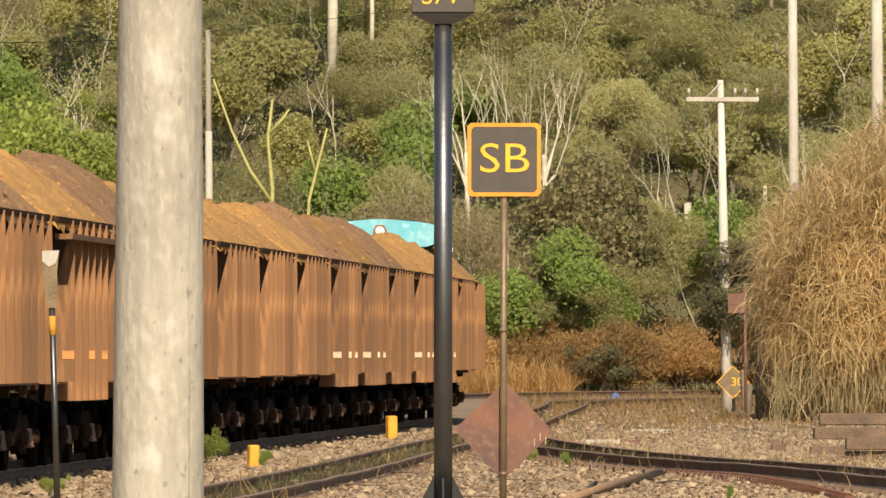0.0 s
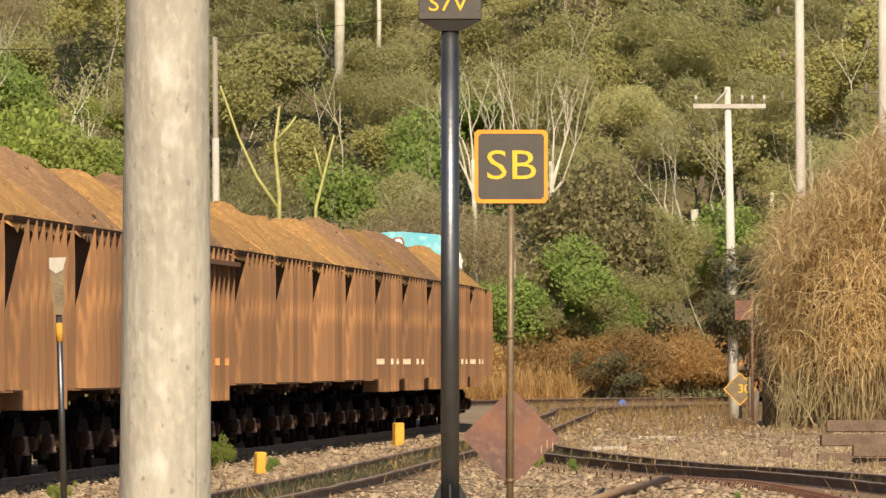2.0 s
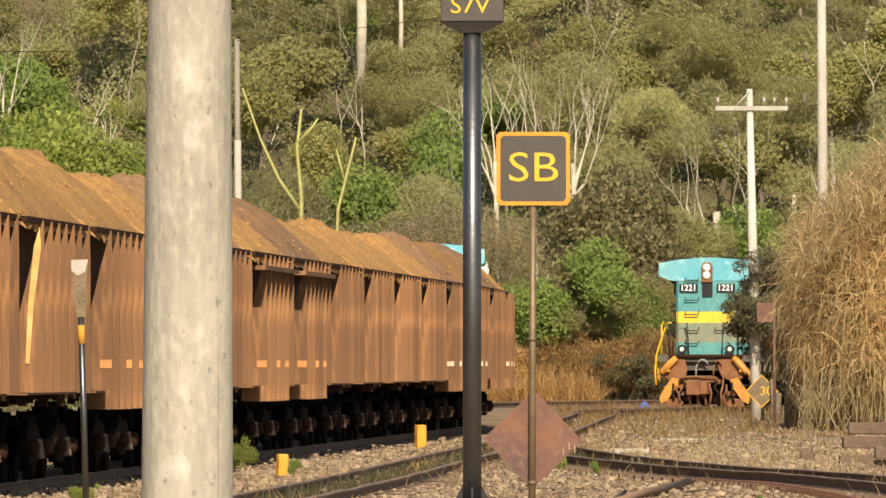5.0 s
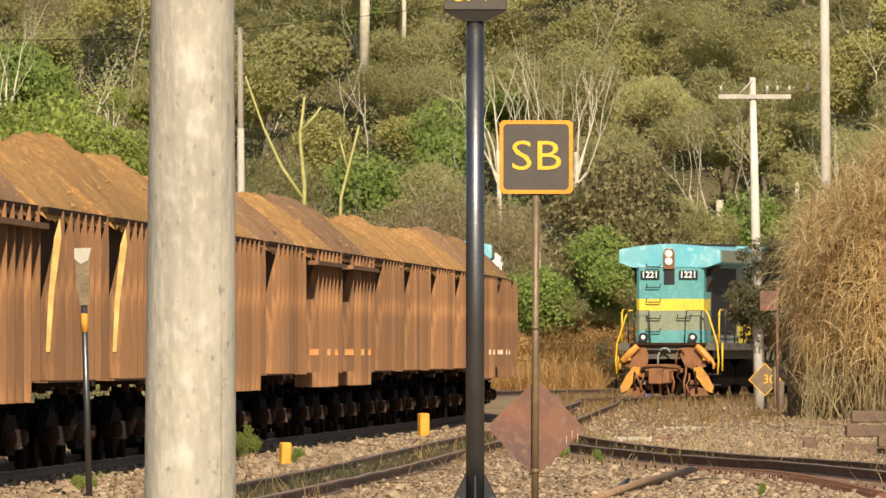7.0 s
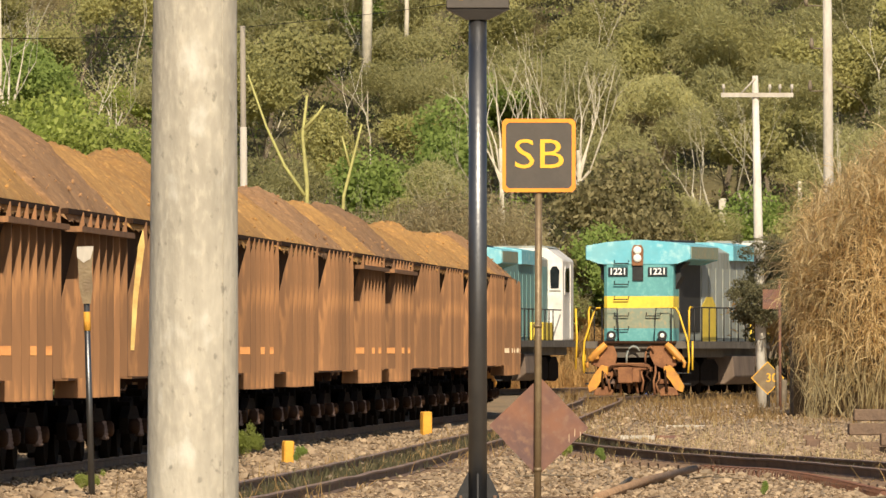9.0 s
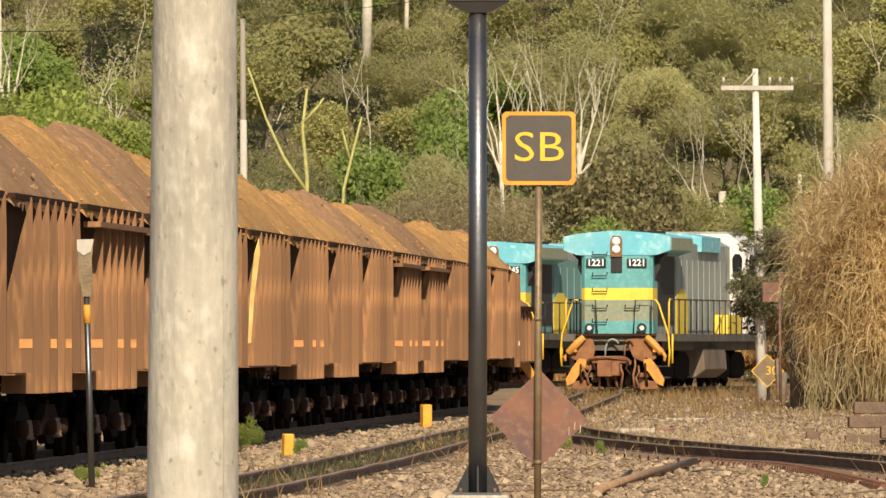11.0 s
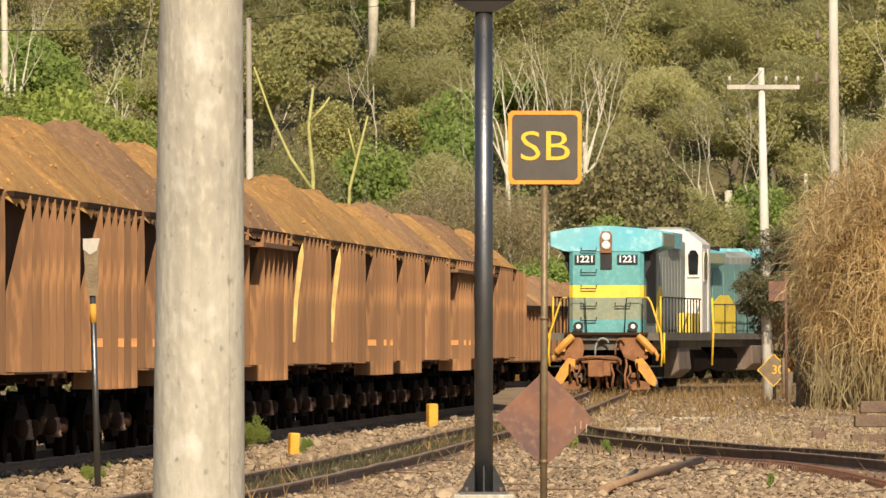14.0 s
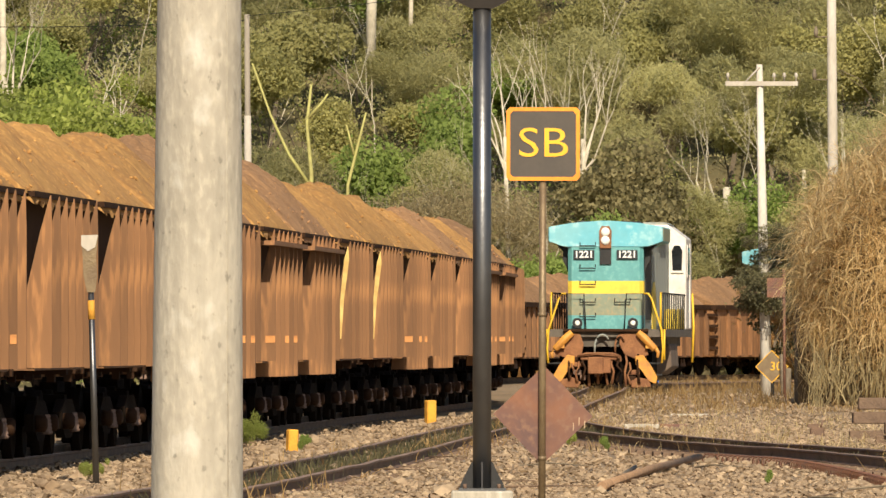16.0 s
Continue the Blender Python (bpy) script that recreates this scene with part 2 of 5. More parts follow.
def tube(bm, points, radii, n=8, caps=True):
    """A tapered tube through points."""
    rings = []
    for i, p in enumerate(points):
        p = Vector(p)
        d = (Vector(points[min(i + 1, len(points) - 1)]) - Vector(points[max(i - 1, 0)])).normalized()
        u = d.cross(Vector((0, 0, 1)) if abs(d.z) < 0.9 else Vector((1, 0, 0))).normalized()
        w = d.cross(u)
        rings.append([bm.verts.new(p + radii[i] * (u * math.cos(6.2832 * k / n) + w * math.sin(6.2832 * k / n))) for k in range(n)])
    for r, s in zip(rings, rings[1:]):
        for k in range(n):
            f = bm.faces.new((r[k], r[(k + 1) % n], s[(k + 1) % n], s[k]))
            f.smooth = n > 5
    if caps:
        bm.faces.new(rings[0])
        bm.faces.new(rings[-1][::-1])
    return bm


def mesh_of(bm, name, material):
    bmesh.ops.recalc_face_normals(bm, faces=bm.faces)
    me = bpy.data.meshes.new(name)
    bm.to_mesh(me)
    bm.free()
    me.materials.append(M[material])
    return me


def part(name, bm, material, parent=None, label="", bevel=0.0):
    if bevel:
        bmesh.ops.bevel(bm, geom=list(bm.edges), offset=bevel, segments=1, affect="EDGES")
    ob = new(name, mesh_of(bm, name, material))
    if parent is not None:
        ob.parent = parent
    if label:
        ob["label"] = label
    return ob


def again(ob, m, parent):
    """The same mesh once more, under a parent."""
    o = new(ob.name.split(".")[0], ob.data)
    o.parent, o.matrix_basis = parent, m
    return o


def empty(name, label, category, group="", m=None):
    ob = new(name)
    ob.empty_display_size = 0.2
    tagged(ob, label, category, group)
    if m is not None:
        ob.matrix_basis = m
    return ob


def BM():
    return bmesh.new()


def text(body, size, parent, m, material, name="lettering", depth=0.004, weight=0.0):
    cu = bpy.data.curves.new("t", "FONT")
    cu.body, cu.size, cu.align_x, cu.align_y, cu.extrude = body, size, "CENTER", "CENTER", depth
    cu.resolution_u, cu.offset = 3, weight
    tmp = new("tmp", cu)
    me = bpy.data.meshes.new_from_object(tmp.evaluated_get(bpy.context.evaluated_depsgraph_get()))
    bpy.data.objects.remove(tmp)
    me.materials.clear()
    me.materials.append(M[material])
    ob = new(name, me)
    ob.parent, ob.matrix_basis = parent, m
    return ob


class Line:
    """A track's centre line: from a point and a heading (radians, to the right of +y), stretches of (length, bend per metre)."""

    def __init__(self, x, y, heading, stretches, back=0.0):
        self.start, self.rows = -back, []
        x, y = x - math.sin(heading) * back, y - math.cos(heading) * back
        for length, bend in [(back, 0.0)] + list(stretches):
            for _ in range(max(1, round(length / 0.5))):
                self.rows.append((x, y, heading))
                heading += bend * 0.25
                x, y = x + 0.5 * math.sin(heading), y + 0.5 * math.cos(heading)
                heading += bend * 0.25

    def at(self, s):
        i = (s - self.start) / 0.5
        k = max(0, min(len(self.rows) - 2, int(i)))
        f = i - k
        a, b = self.rows[k], self.rows[k + 1]
        return a[0] + (b[0] - a[0]) * f, a[1] + (b[1] - a[1]) * f


def chord(line, s, length, z0=0.0, z1=None):
    """Pose of a vehicle whose near end stands at s on the line and whose far end is length further."""
    (xa, ya), (xb, yb) = line.at(s), line.at(s + length)
    z1 = z0 if z1 is None else z1
    return pose(xa, ya, z0, math.degrees(math.atan2(z1 - z0, length)), 0, -math.degrees(math.atan2(xb - xa, yb - ya)))


def ease(rows, t):
    """Smooth curve through (t, value) rows."""
    n = len(rows)
    for i in range(n - 1):
        if t <= rows[i + 1][0] or i == n - 2:
            (t0, v0), (t1, v1) = rows[i], rows[i + 1]
            tm, vm = rows[max(i - 1, 0)]
            tp, vp = rows[min(i + 2, n - 1)]
            h = t1 - t0
            m0 = (v1 - vm) / (t1 - tm) * h
            m1 = (vp - v0) / (tp - t0) * h
            u = (t - t0) / h
            return (2 * u**3 - 3 * u**2 + 1) * v0 + (u**3 - 2 * u**2 + u) * m0 + (3 * u**2 - 2 * u**3) * v1 + (u**3 - u**2) * m1


# ---- lines of track ----
HEAD_A = math.atan(0.0513)
line_a = Line(-6.30, 126.0, HEAD_A, [(120, 0.0), (28, -0.0018), (140, -0.009)], back=140)
line_b = Line(-9.5, 178.0, 0.12, [(66, 0.0), (18, -0.006), (46, 0.0), (110, 1 / 135)])
line_b.start = -130
line_c = Line(4.19, 275.7, -0.010, [(100, 0.0077)], back=4)
S_A = [(0, -101.0), (1.5, -91.8), (4, -75.9), (8.5, -47.9), (12.5, -22.4), (14, -12.9), (16, 0.0)]
S_B = [(0, -52.5), (4, -33.0), (7, -11.5), (8, -2.5), (8.6, 2.8), (11, 18.5), (12.5, 28.5), (14, 39.5), (15.2, 48.2), (16, 54.0)]
S_C = [(0, 53.0), (2, 43.4), (3, 39.4), (3.5, 37.5), (4, 35.6), (5.2, 31.5), (7, 26.0), (8.5, 21.0), (11, 13.8), (12.5, 9.3), (13.5, 6.0), (14.2, 3.4), (15, 1.0), (15.5, 0.2), (16, 0.0)]
# ---- ground, hill ----
def rise(y):
    """The siding climbs a little towards the woods."""
    u = min(1.0, max(0.0, (y - 200) / 60))
    return 0.25 * u * u * (3 - 2 * u)


def height(x, y):
    beside = x - (-6.3 + 0.0513 * (min(y, 246.0) - 126)) - 2.2
    z = -0.16 + rise(y) * min(1.0, max(0.0, beside / 1.8))
    if y > 362:
        z += (y - 362) * 0.30 * min(1, (y - 362) / 12) + 0.4 * noise.noise((x * 0.15, y * 0.15, 0))
    return min(z, 70)


def build_ground():
    bm = BM()
    xs = [-1500, -400, -120, -60, -40] + [i * 2 for i in range(-16, 17)] + [40, 60, 120, 400, 1500]
    ys = [-1500, -300, -50, 0, 30, 60] + [80 + 3 * i for i in range(120)] + [450, 480, 530, 620, 900, 3000]
    grid = [[bm.verts.new((x, y, height(x, y) + (0.03 * noise.noise((x * 0.7, y * 0.5, 3)) if 80 < y < 360 else 0))) for x in xs] for y in ys]
    for r, s in zip(grid, grid[1:]):
        for i in range(len(xs) - 1):
            f = bm.faces.new((r[i], r[i + 1], s[i + 1], s[i]))
            f.smooth = True
    ob = part("ground", bm, "ground")
    ob.data.materials.append(M["litter"])
    for p in ob.data.polygons:
        if p.center.y > 358:
            p.material_index = 1
    tagged(ob, "dry gravelly ground rising to a wooded hillside", "ground", kind="structure")


build_ground()


def build_track(name, label, pts, gauge=1.0, z=0.0, sleepers=None):
    """Two rails on a centre line (list of x, y, z) with sleepers."""
    thing = empty(name, label, "railway track")
    thing["kind"] = "structure"
    for side in (-1, 1):
        bm, head = BM(), BM()
        prof = [(-0.065, -0.15), (0.065, -0.15), (0.065, -0.13), (0.012, -0.115), (0.012, -0.04), (0.035, -0.03), (0.035, -0.006), (-0.035, -0.006), (-0.035, -0.03), (-0.012, -0.04), (-0.012, -0.115), (-0.065, -0.13)]
        rings, tops = [], []
        for i, p in enumerate(pts):
            a, b = pts[max(i - 1, 0)], pts[min(i + 1, len(pts) - 1)]
            d = Vector((b[0] - a[0], b[1] - a[1], 0)).normalized()
            nrm = Vector((d.y, -d.x, 0))
            c = Vector(p) + nrm * side * gauge / 2 + Vector((0, 0, z + 0.012 * noise.noise((p[1] * 0.3, side * 7, 1))))
            rings.append([bm.verts.new(c + nrm * q[0] + Vector((0, 0, q[1]))) for q in prof])
            tops.append([head.verts.new(c + nrm * q[0] + Vector((0, 0, q[1]))) for q in ((-0.034, -0.006), (0.034, -0.006), (0.026, 0.002), (-0.026, 0.002))])
        for rr, b in ((rings, bm), (tops, head)):
            for r, s in zip(rr, rr[1:]):
                for k in range(len(r)):
                    b.faces.new((r[k], r[(k + 1) % len(r)], s[(k + 1) % len(r)], s[k]))
        rail = part("rail", bm, "rust_rail", thing)
        part("rail_head", head, "rail_head", rail)
    if sleepers:
        bm = box(BM(), -1.0, 1.0, -0.11, 0.11, -0.27, -0.135)
        first, acc = None, 0.0
        for a, b in zip(pts, pts[1:]):
            if not sleepers[0] < a[1] < sleepers[1]:
                continue
            acc += (Vector(b) - Vector(a)).length
            if acc > 0.62:
                acc = 0
                m = pose(a[0], a[1], a[2] + z, 0, 0, -math.degrees(math.atan2(b[0] - a[0], b[1] - a[1])))
                if first is None:
                    first = part("sleeper", bm, "sleeper", thing)
                    first.matrix_basis = m
                else:
                    again(first, m, thing)


def spline(pts, step=0.5):
    """Smooth line through (x, y) points given from near to far."""
    rows = [(p[1], p[0]) for p in pts]
    y, out = rows[0][0], []
    while y <= rows[-1][0]:
        out.append((ease(rows, y), y, rise(y)))
        y += step
    return out


build_track("track_a", "main line rails under the ore train", [(*line_a.at(-100 + 1.0 * i), 0.0) for i in range(240)])
build_track("track_b", "curving rails beyond the ore train", [(*line_b.at(-60 + 1.0 * i), 0.3 + max(0, -(i - 60)) * 0.0025) for i in range(160)])
F_PTS = [(-3.4, 92), (-2.6, 105), (-1.72, 123), (-0.95, 140), (-0.2, 160), (0.95, 190), (2.5, 225), (3.72, 255), (4.15, 272)]
build_track("track_c", "rusty siding rails with weeds", spline(F_PTS) + [(*line_c.at(1.0 * i), 0.25) for i in range(-3, 90)], sleepers=(92, 200))
G_PTS = [(8.4, 100), (6.6, 120), (5.35, 138), (3.75, 152), (2.55, 170), (1.95, 190), (2.2, 212)]
build_track("track_d", "old diverging siding rails half buried in gravel", spline(G_PTS), z=0.05, sleepers=(100, 205))
# ---- wagons ----
def build_bogie(parent, y):
    """One two-axle truck with side frames, springs, bearings and wheels."""
    bm = BM()
    for x in (-0.78, 0.78):
        prism(bm, [(-1.05, 0.34), (-1.05, 0.56), (-0.55, 0.72), (0.55, 0.72), (1.05, 0.56), (1.05, 0.34), (0.8, 0.34), (0.45, 0.22), (-0.45, 0.22), (-0.8, 0.34)], "x", x - 0.06, x + 0.06)
    box(bm, -0.8, 0.8, -0.18, 0.18, 0.4, 0.78)
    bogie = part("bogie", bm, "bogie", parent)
    bogie.matrix_basis = pose(0, y, 0)
    wheel = None
    for yy in (-0.8, 0.8):
        for x in (-0.5, 0.5):
            m = pose(x, yy, 0.42, 0, 90, 0)
            if wheel is None:
                w = tube(BM(), [(0, 0, -0.06), (0, 0, -0.03), (0, 0, 0.06)], [0.45, 0.42, 0.42], n=20)
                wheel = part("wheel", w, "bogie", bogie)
                wheel.matrix_basis = m
            else:
                again(wheel, m, bogie)
    cap = None
    for yy in (-0.8, 0.8):
        for x in (-0.9, 0.9):
            m = pose(x, yy, 0.44, 0, 90, 0)
            if cap is None:
                cap = part("bearing_cap", tube(BM(), [(0, 0, -0.08), (0, 0, 0.06), (0, 0, 0.09)], [0.11, 0.11, 0.06], n=10), "shade_dark_steel", bogie, "axle bearing cap, coloured dark for the shade below the wagon")
                cap.matrix_basis = m
            else:
                again(cap, m, bogie)
    spring = None
    for x in (-0.92, 0.92):
        for yy in (-0.16, 0.16):
            m = pose(x, yy, 0.3)
            if spring is None:
                s = BM()
                tube(s, [(0, 0, 0.025 * i) for i in range(11)], [0.062 - 0.004 * i if i % 2 else 0.042 - 0.003 * i for i in range(11)], n=8)
                spring = part("coil_spring", s, "bearing", bogie)
                spring.matrix_basis = m
            else:
                again(spring, m, bogie)
    return bogie


L_WAGON = 10.0


def build_wagon(low, shelf, mark, strip, top=3.24):
    """Ore gondola 10 m over couplers: inset sheets coloured for shade, tapered side stakes, rim, skirts, bogies. Near
    end at y = 0.
    """
    w = empty("ore_wagon", "rust-brown steel ore gondola with tapered side stakes", "railway wagon", "ore wagons of the long train")
    out, sill = 1.5, 1.15
    bm = BM()
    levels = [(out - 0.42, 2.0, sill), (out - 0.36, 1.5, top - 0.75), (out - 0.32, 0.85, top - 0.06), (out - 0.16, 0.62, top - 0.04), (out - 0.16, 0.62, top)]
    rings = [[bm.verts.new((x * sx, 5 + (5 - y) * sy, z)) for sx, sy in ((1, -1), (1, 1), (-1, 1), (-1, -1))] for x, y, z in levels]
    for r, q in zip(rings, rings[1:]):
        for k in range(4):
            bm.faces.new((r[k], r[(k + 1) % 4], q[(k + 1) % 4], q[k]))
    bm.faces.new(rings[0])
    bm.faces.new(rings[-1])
    part("body", bm, "shade_dark_steel", w, "sheets leaning outward to the top, darkened in colour for shade")
    # the rim takes the shade-dark colour too, so wagon gaps read dark
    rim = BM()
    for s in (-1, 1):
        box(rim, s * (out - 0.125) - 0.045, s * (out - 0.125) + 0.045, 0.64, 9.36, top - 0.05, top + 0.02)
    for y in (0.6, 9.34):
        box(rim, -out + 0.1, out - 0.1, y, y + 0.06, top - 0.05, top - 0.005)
    part("top_rim", rim, "shade_dark_steel", w)
    stake = deep = None
    ys = [1.75, 2.95, 4.0, 5.05, 6.1, 7.15, 8.35]
    for s in (-1, 1):
        for i, y in enumerate(ys):
            m = pose(0, y, 0, 0, 0, 0 if s > 0 else 180)
            foot = 0.90 if low and 0 < i < 6 else sill
            first = deep if foot < 1 else stake
            if first is None:
                st = prism(BM(), [(out - 0.46, foot), (out - 0.42, top - 1.75), (out - 0.115, top - 0.46), (out + 0.006, top - 0.02), (out + 0.02, top - 0.02), (out + 0.03, top - 0.46), (out + 0.03, foot)], "y", -0.02, 0.02)
                first = part("side_stake", st, "wagon", w)
                first.matrix_basis = m
                if foot < 1:
                    deep = first
                else:
                    stake = first
            else:
                again(first, m, w)
    sills = BM()
    for s in (-1, 1):
        box(sills, s * 1.18 - 0.14, s * 1.18 + 0.14, 1.75, 8.3, sill - 0.03, sill + 0.1)
    part("side_sill", sills, "wagon", w)
    y0, y1 = 0.9, 9.1
    if low:
        for s in (-1, 1):
            k = BM()
            box(k, s * 1.25 - 0.02, s * 1.25 + 0.02, ys[1], ys[5], 0.9, sill + 0.02)
            part("skirt", k, "wagon", w, "plate hanging below the side sill")
    if shelf:
        for s in (-1, 1):
            k = BM()
            box(k, s * 1.45 - 0.10, s * 1.45 + 0.12, y0, y1, top - 0.27, top - 0.2)
            part("top_shelf", k, "wagon", w, "ledge along the upper side")
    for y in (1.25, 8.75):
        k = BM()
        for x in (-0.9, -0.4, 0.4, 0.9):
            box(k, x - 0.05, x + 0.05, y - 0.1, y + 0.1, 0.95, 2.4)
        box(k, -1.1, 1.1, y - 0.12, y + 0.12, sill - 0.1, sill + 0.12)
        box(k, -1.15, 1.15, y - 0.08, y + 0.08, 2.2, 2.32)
        part("end_frame", k, "shade_dark_steel", w)
    for y, s in ((0.3, -1), (9.7, 1)):
        k = BM()
        box(k, -0.12, 0.12, min(y, y - s * 1.2), max(y, y - s * 1.2), 0.66, 0.92)
        box(k, -0.2, 0.2, y + s * 0.1, y + s * 0.3, 0.6, 0.98)
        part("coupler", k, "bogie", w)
    if mark:
        for y, wd in ((ys[0], 0.13), (ys[3], 0.05), (ys[5], 0.05)):
            k = BM()
            box(k, out - wd, out + 0.025, y - 0.03, y - 0.022, 1.44, 1.55)
            part("painted_mark", k, mark, w, "faded painted mark")
    if strip:
        k = prism(BM(), [(out - 0.20, 1.5), (out - 0.17, 2.2), (out - 0.10, 2.9), (out - 0.03, 3.14), (out - 0.01, 2.9), (out - 0.10, 2.2), (out - 0.15, 1.5)], "y", ys[0] - 0.036, ys[0] - 0.022)
        part("yellow_strip", k, "strip_pale", w, "upright yellow painted strip")
    build_bogie(w, 2.0)
    build_bogie(w, 8.0)
    return w


def build_load(seed, base, crest, length=10.0, half=1.33, material="ore"):
    """A heap of iron ore, lumpy, with slumped edges."""
    bm = BM()
    nx, ny = 42, 120
    y0, y1 = 0.6, length - 0.6
    grid = []
    for j in range(ny + 1):
        row = []
        v = j / ny
        for i in range(nx + 1):
            u = i / nx * 2 - 1
            p = (u * 1.7 + seed * 13.7, v * length * 0.9, seed)
            arch = (1 - abs(u) ** 1.5)
            along = 0.58 + 0.42 * math.sin(math.pi * min(1, max(0, v))) ** 0.35
            z = base - 0.02 + (crest - base) * arch * along
            z += arch * (0.10 * noise.noise(p) + 0.08 * noise.noise((p[0] * 2.6, p[1] * 2.2, seed)) + 0.06 * noise.noise((p[0] * 6, p[1] * 5, seed)))
            z -= arch ** 0.5 * 0.05 * abs(noise.noise((p[0] * 3.1, p[1] * 3.3, seed + 4)))
            z += 0.03 * noise.noise((p[0] * 14, p[1] * 11, seed)) - max(0.0, abs(u) - 0.93) * (1.1 + 1.4 * noise.noise((v * 40, seed, 2)))
            x = u * (half + 0.09) + 0.05 * noise.noise((v * 20, u * 2, seed))
            row.append(bm.verts.new((x, y0 + (y1 - y0) * v, z)))
        grid.append(row)
    for r, s in zip(grid, grid[1:]):
        for i in range(nx):
            bm.faces.new((r[i], r[i + 1], s[i + 1], s[i])).smooth = True
    under = [bm.verts.new((x, y, base - 0.03)) for x, y in ((-half, y0), (half, y0), (half, y1), (-half, y1))]
    bm.faces.new(under[::-1])
    for side, (a, b) in ((grid[0], (0, 1)), (grid[-1], (3, 2)), ([r[0] for r in grid], (0, 3)), ([r[-1] for r in grid], (1, 2))):
        bm.faces.new(list(side) + [under[b], under[a]])
    rr = random.Random(seed)
    clods = BM()
    for _ in range(70):
        u, v = rr.uniform(-0.1, 1.0), rr.random()
        g = grid[int(v * ny)][min(nx, int((u + 1) / 2 * nx))].co
        r = rr.uniform(0.008, 0.022) * rr.choice((0.8, 1, 1.6))
        bmesh.ops.create_icosphere(clods, subdivisions=1, radius=r, matrix=Matrix.Translation(g + Vector((rr.gauss(0, 0.03), rr.gauss(0, 0.05), r * 0.3))) @ Euler((rr.random() * 3, rr.random() * 3, 0)).to_matrix().to_4x4() @ Matrix.Diagonal((1.3, 0.9, 0.75, 1)))
    heap = part("ore_load", bm, material)
    o = part("clod_layer", clods, material, heap, "loose clods of ore on the heap")
    o["kind"] = "stuff"
    return heap


# kinds of wagon along the train, counted from the tail of what is seen at the end: low skirt, ledge, mark, strip
KINDS = {-1: (0, 0, "mark", 0), 2: (1, 0, "mark", 0), 3: (1, 0, "mark", 0), 4: (1, 1, "mark", 0), 5: (1, 1, "", 0), 6: (0, 0, "", 1), 7: (0, 0, "", 1),
         8: (1, 0, "mark", 0), 9: (1, 0, "", 0), 11: (1, 1, "mark", 0), 12: (1, 1, "mark", 0), 17: (1, 0, "mark_white", 0), 18: (1, 0, "mark_white", 0),
         19: (1, 0, "", 0), 20: (1, 0, "mark_white", 0), 21: (1, 0, "mark_white", 0)}
train_a, loads_a = [], []
masters, heaps = {}, {}
for k in range(-3, 25):
    kind = KINDS.get(k, (0, 0, "", 0))
    if kind not in masters:
        masters[kind] = w = build_wagon(*kind)
    else:
        w = copy_thing(masters[kind], Matrix())
    train_a.append((k, w))
    h = (k * 5) % 7
    key = (h, k < 9)  # the rear wagons are heaped higher
    if key not in heaps:
        heaps[key] = o = build_load(h, 3.2, 4.22 + 0.13 * math.sin(h * 2.1) + (0.22 if k < 9 else 0.0), material="ore_brown" if h in (1, 4) else "ore")
        tagged(o, "heaped dull brown iron ore filling a wagon" if h in (1, 4) else "heaped orange-brown iron ore filling a wagon", "ore heap", "ore loads of the long train")
    else:
        o = copy_thing(heaps[key], Matrix())
    loads_a.append((k, o))


def build_low_wagon():
    """Lower ore wagon of the second train, with ladder rungs at its end."""
    w = empty("low_ore_wagon", "low rust-brown ore wagon with ribbed sides", "railway wagon", "ore wagons behind the second locomotive")
    y0, y1, top = 0.4, 9.6, 2.28
    part("body", prism(BM(), [(y0 + 0.5, 0.6), (y0, 1.5), (y0, top), (y1, top), (y1, 1.5), (y1 - 0.5, 0.6)], "x", -1.3, 1.3), "wagon", w)
    rim = BM()
    box(rim, -1.42, 1.42, y0 - 0.05, y0 + 0.08, top - 0.12, top + 0.03)
    box(rim, -1.42, 1.42, y1 - 0.08, y1 + 0.05, top - 0.12, top + 0.03)
    for s in (-1, 1):
        box(rim, s * 1.36 - 0.08, s * 1.36 + 0.08, y0, y1, top - 0.12, top + 0.03)
    part("top_rim", rim, "shade_dark_steel", w)
    rib = None
    for s in (-1, 1):
        for i in range(9):
            m = pose(s * 1.3, y0 + 0.25 + i * 1.08, 0, 0, 0, 0 if s > 0 else 180)
            if rib is None:
                rib = part("side_stake", prism(BM(), [(0, 0.65), (0, top - 0.1), (0.03, top - 0.1), (0.15, top - 0.5), (0.15, 0.65)], "y", -0.05, 0.05), "wagon", w)
                rib.matrix_basis = m
            else:
                again(rib, m, w)
    rung = None
    for i in range(4):
        m = pose(0, 0, 0.85 + 0.36 * i)
        if rung is None:
            rung = part("ladder_rung", box(BM(), 0.75, 1.45, y0 - 0.14, y0 + 0.06, 0, 0.1), "shade_dark_steel", w)
            rung.matrix_basis = m
        else:
            again(rung, m, w)
    build_bogie(w, 2.0)
    build_bogie(w, 8.0)
    return w


train_b, loads_b = [], []
for k in range(6):
    if not train_b:
        w = build_low_wagon()
        o = build_load(31, 2.27, 3.25, half=1.3, material="ore_brown")
        tagged(o, "heaped brown iron ore filling a low wagon", "ore heap", "ore loads of the second train")
    else:
        w, o = copy_thing(train_b[0][1], Matrix()), copy_thing(loads_b[0][1], Matrix())
    train_b.append((k, w))
    loads_b.append((k, o))


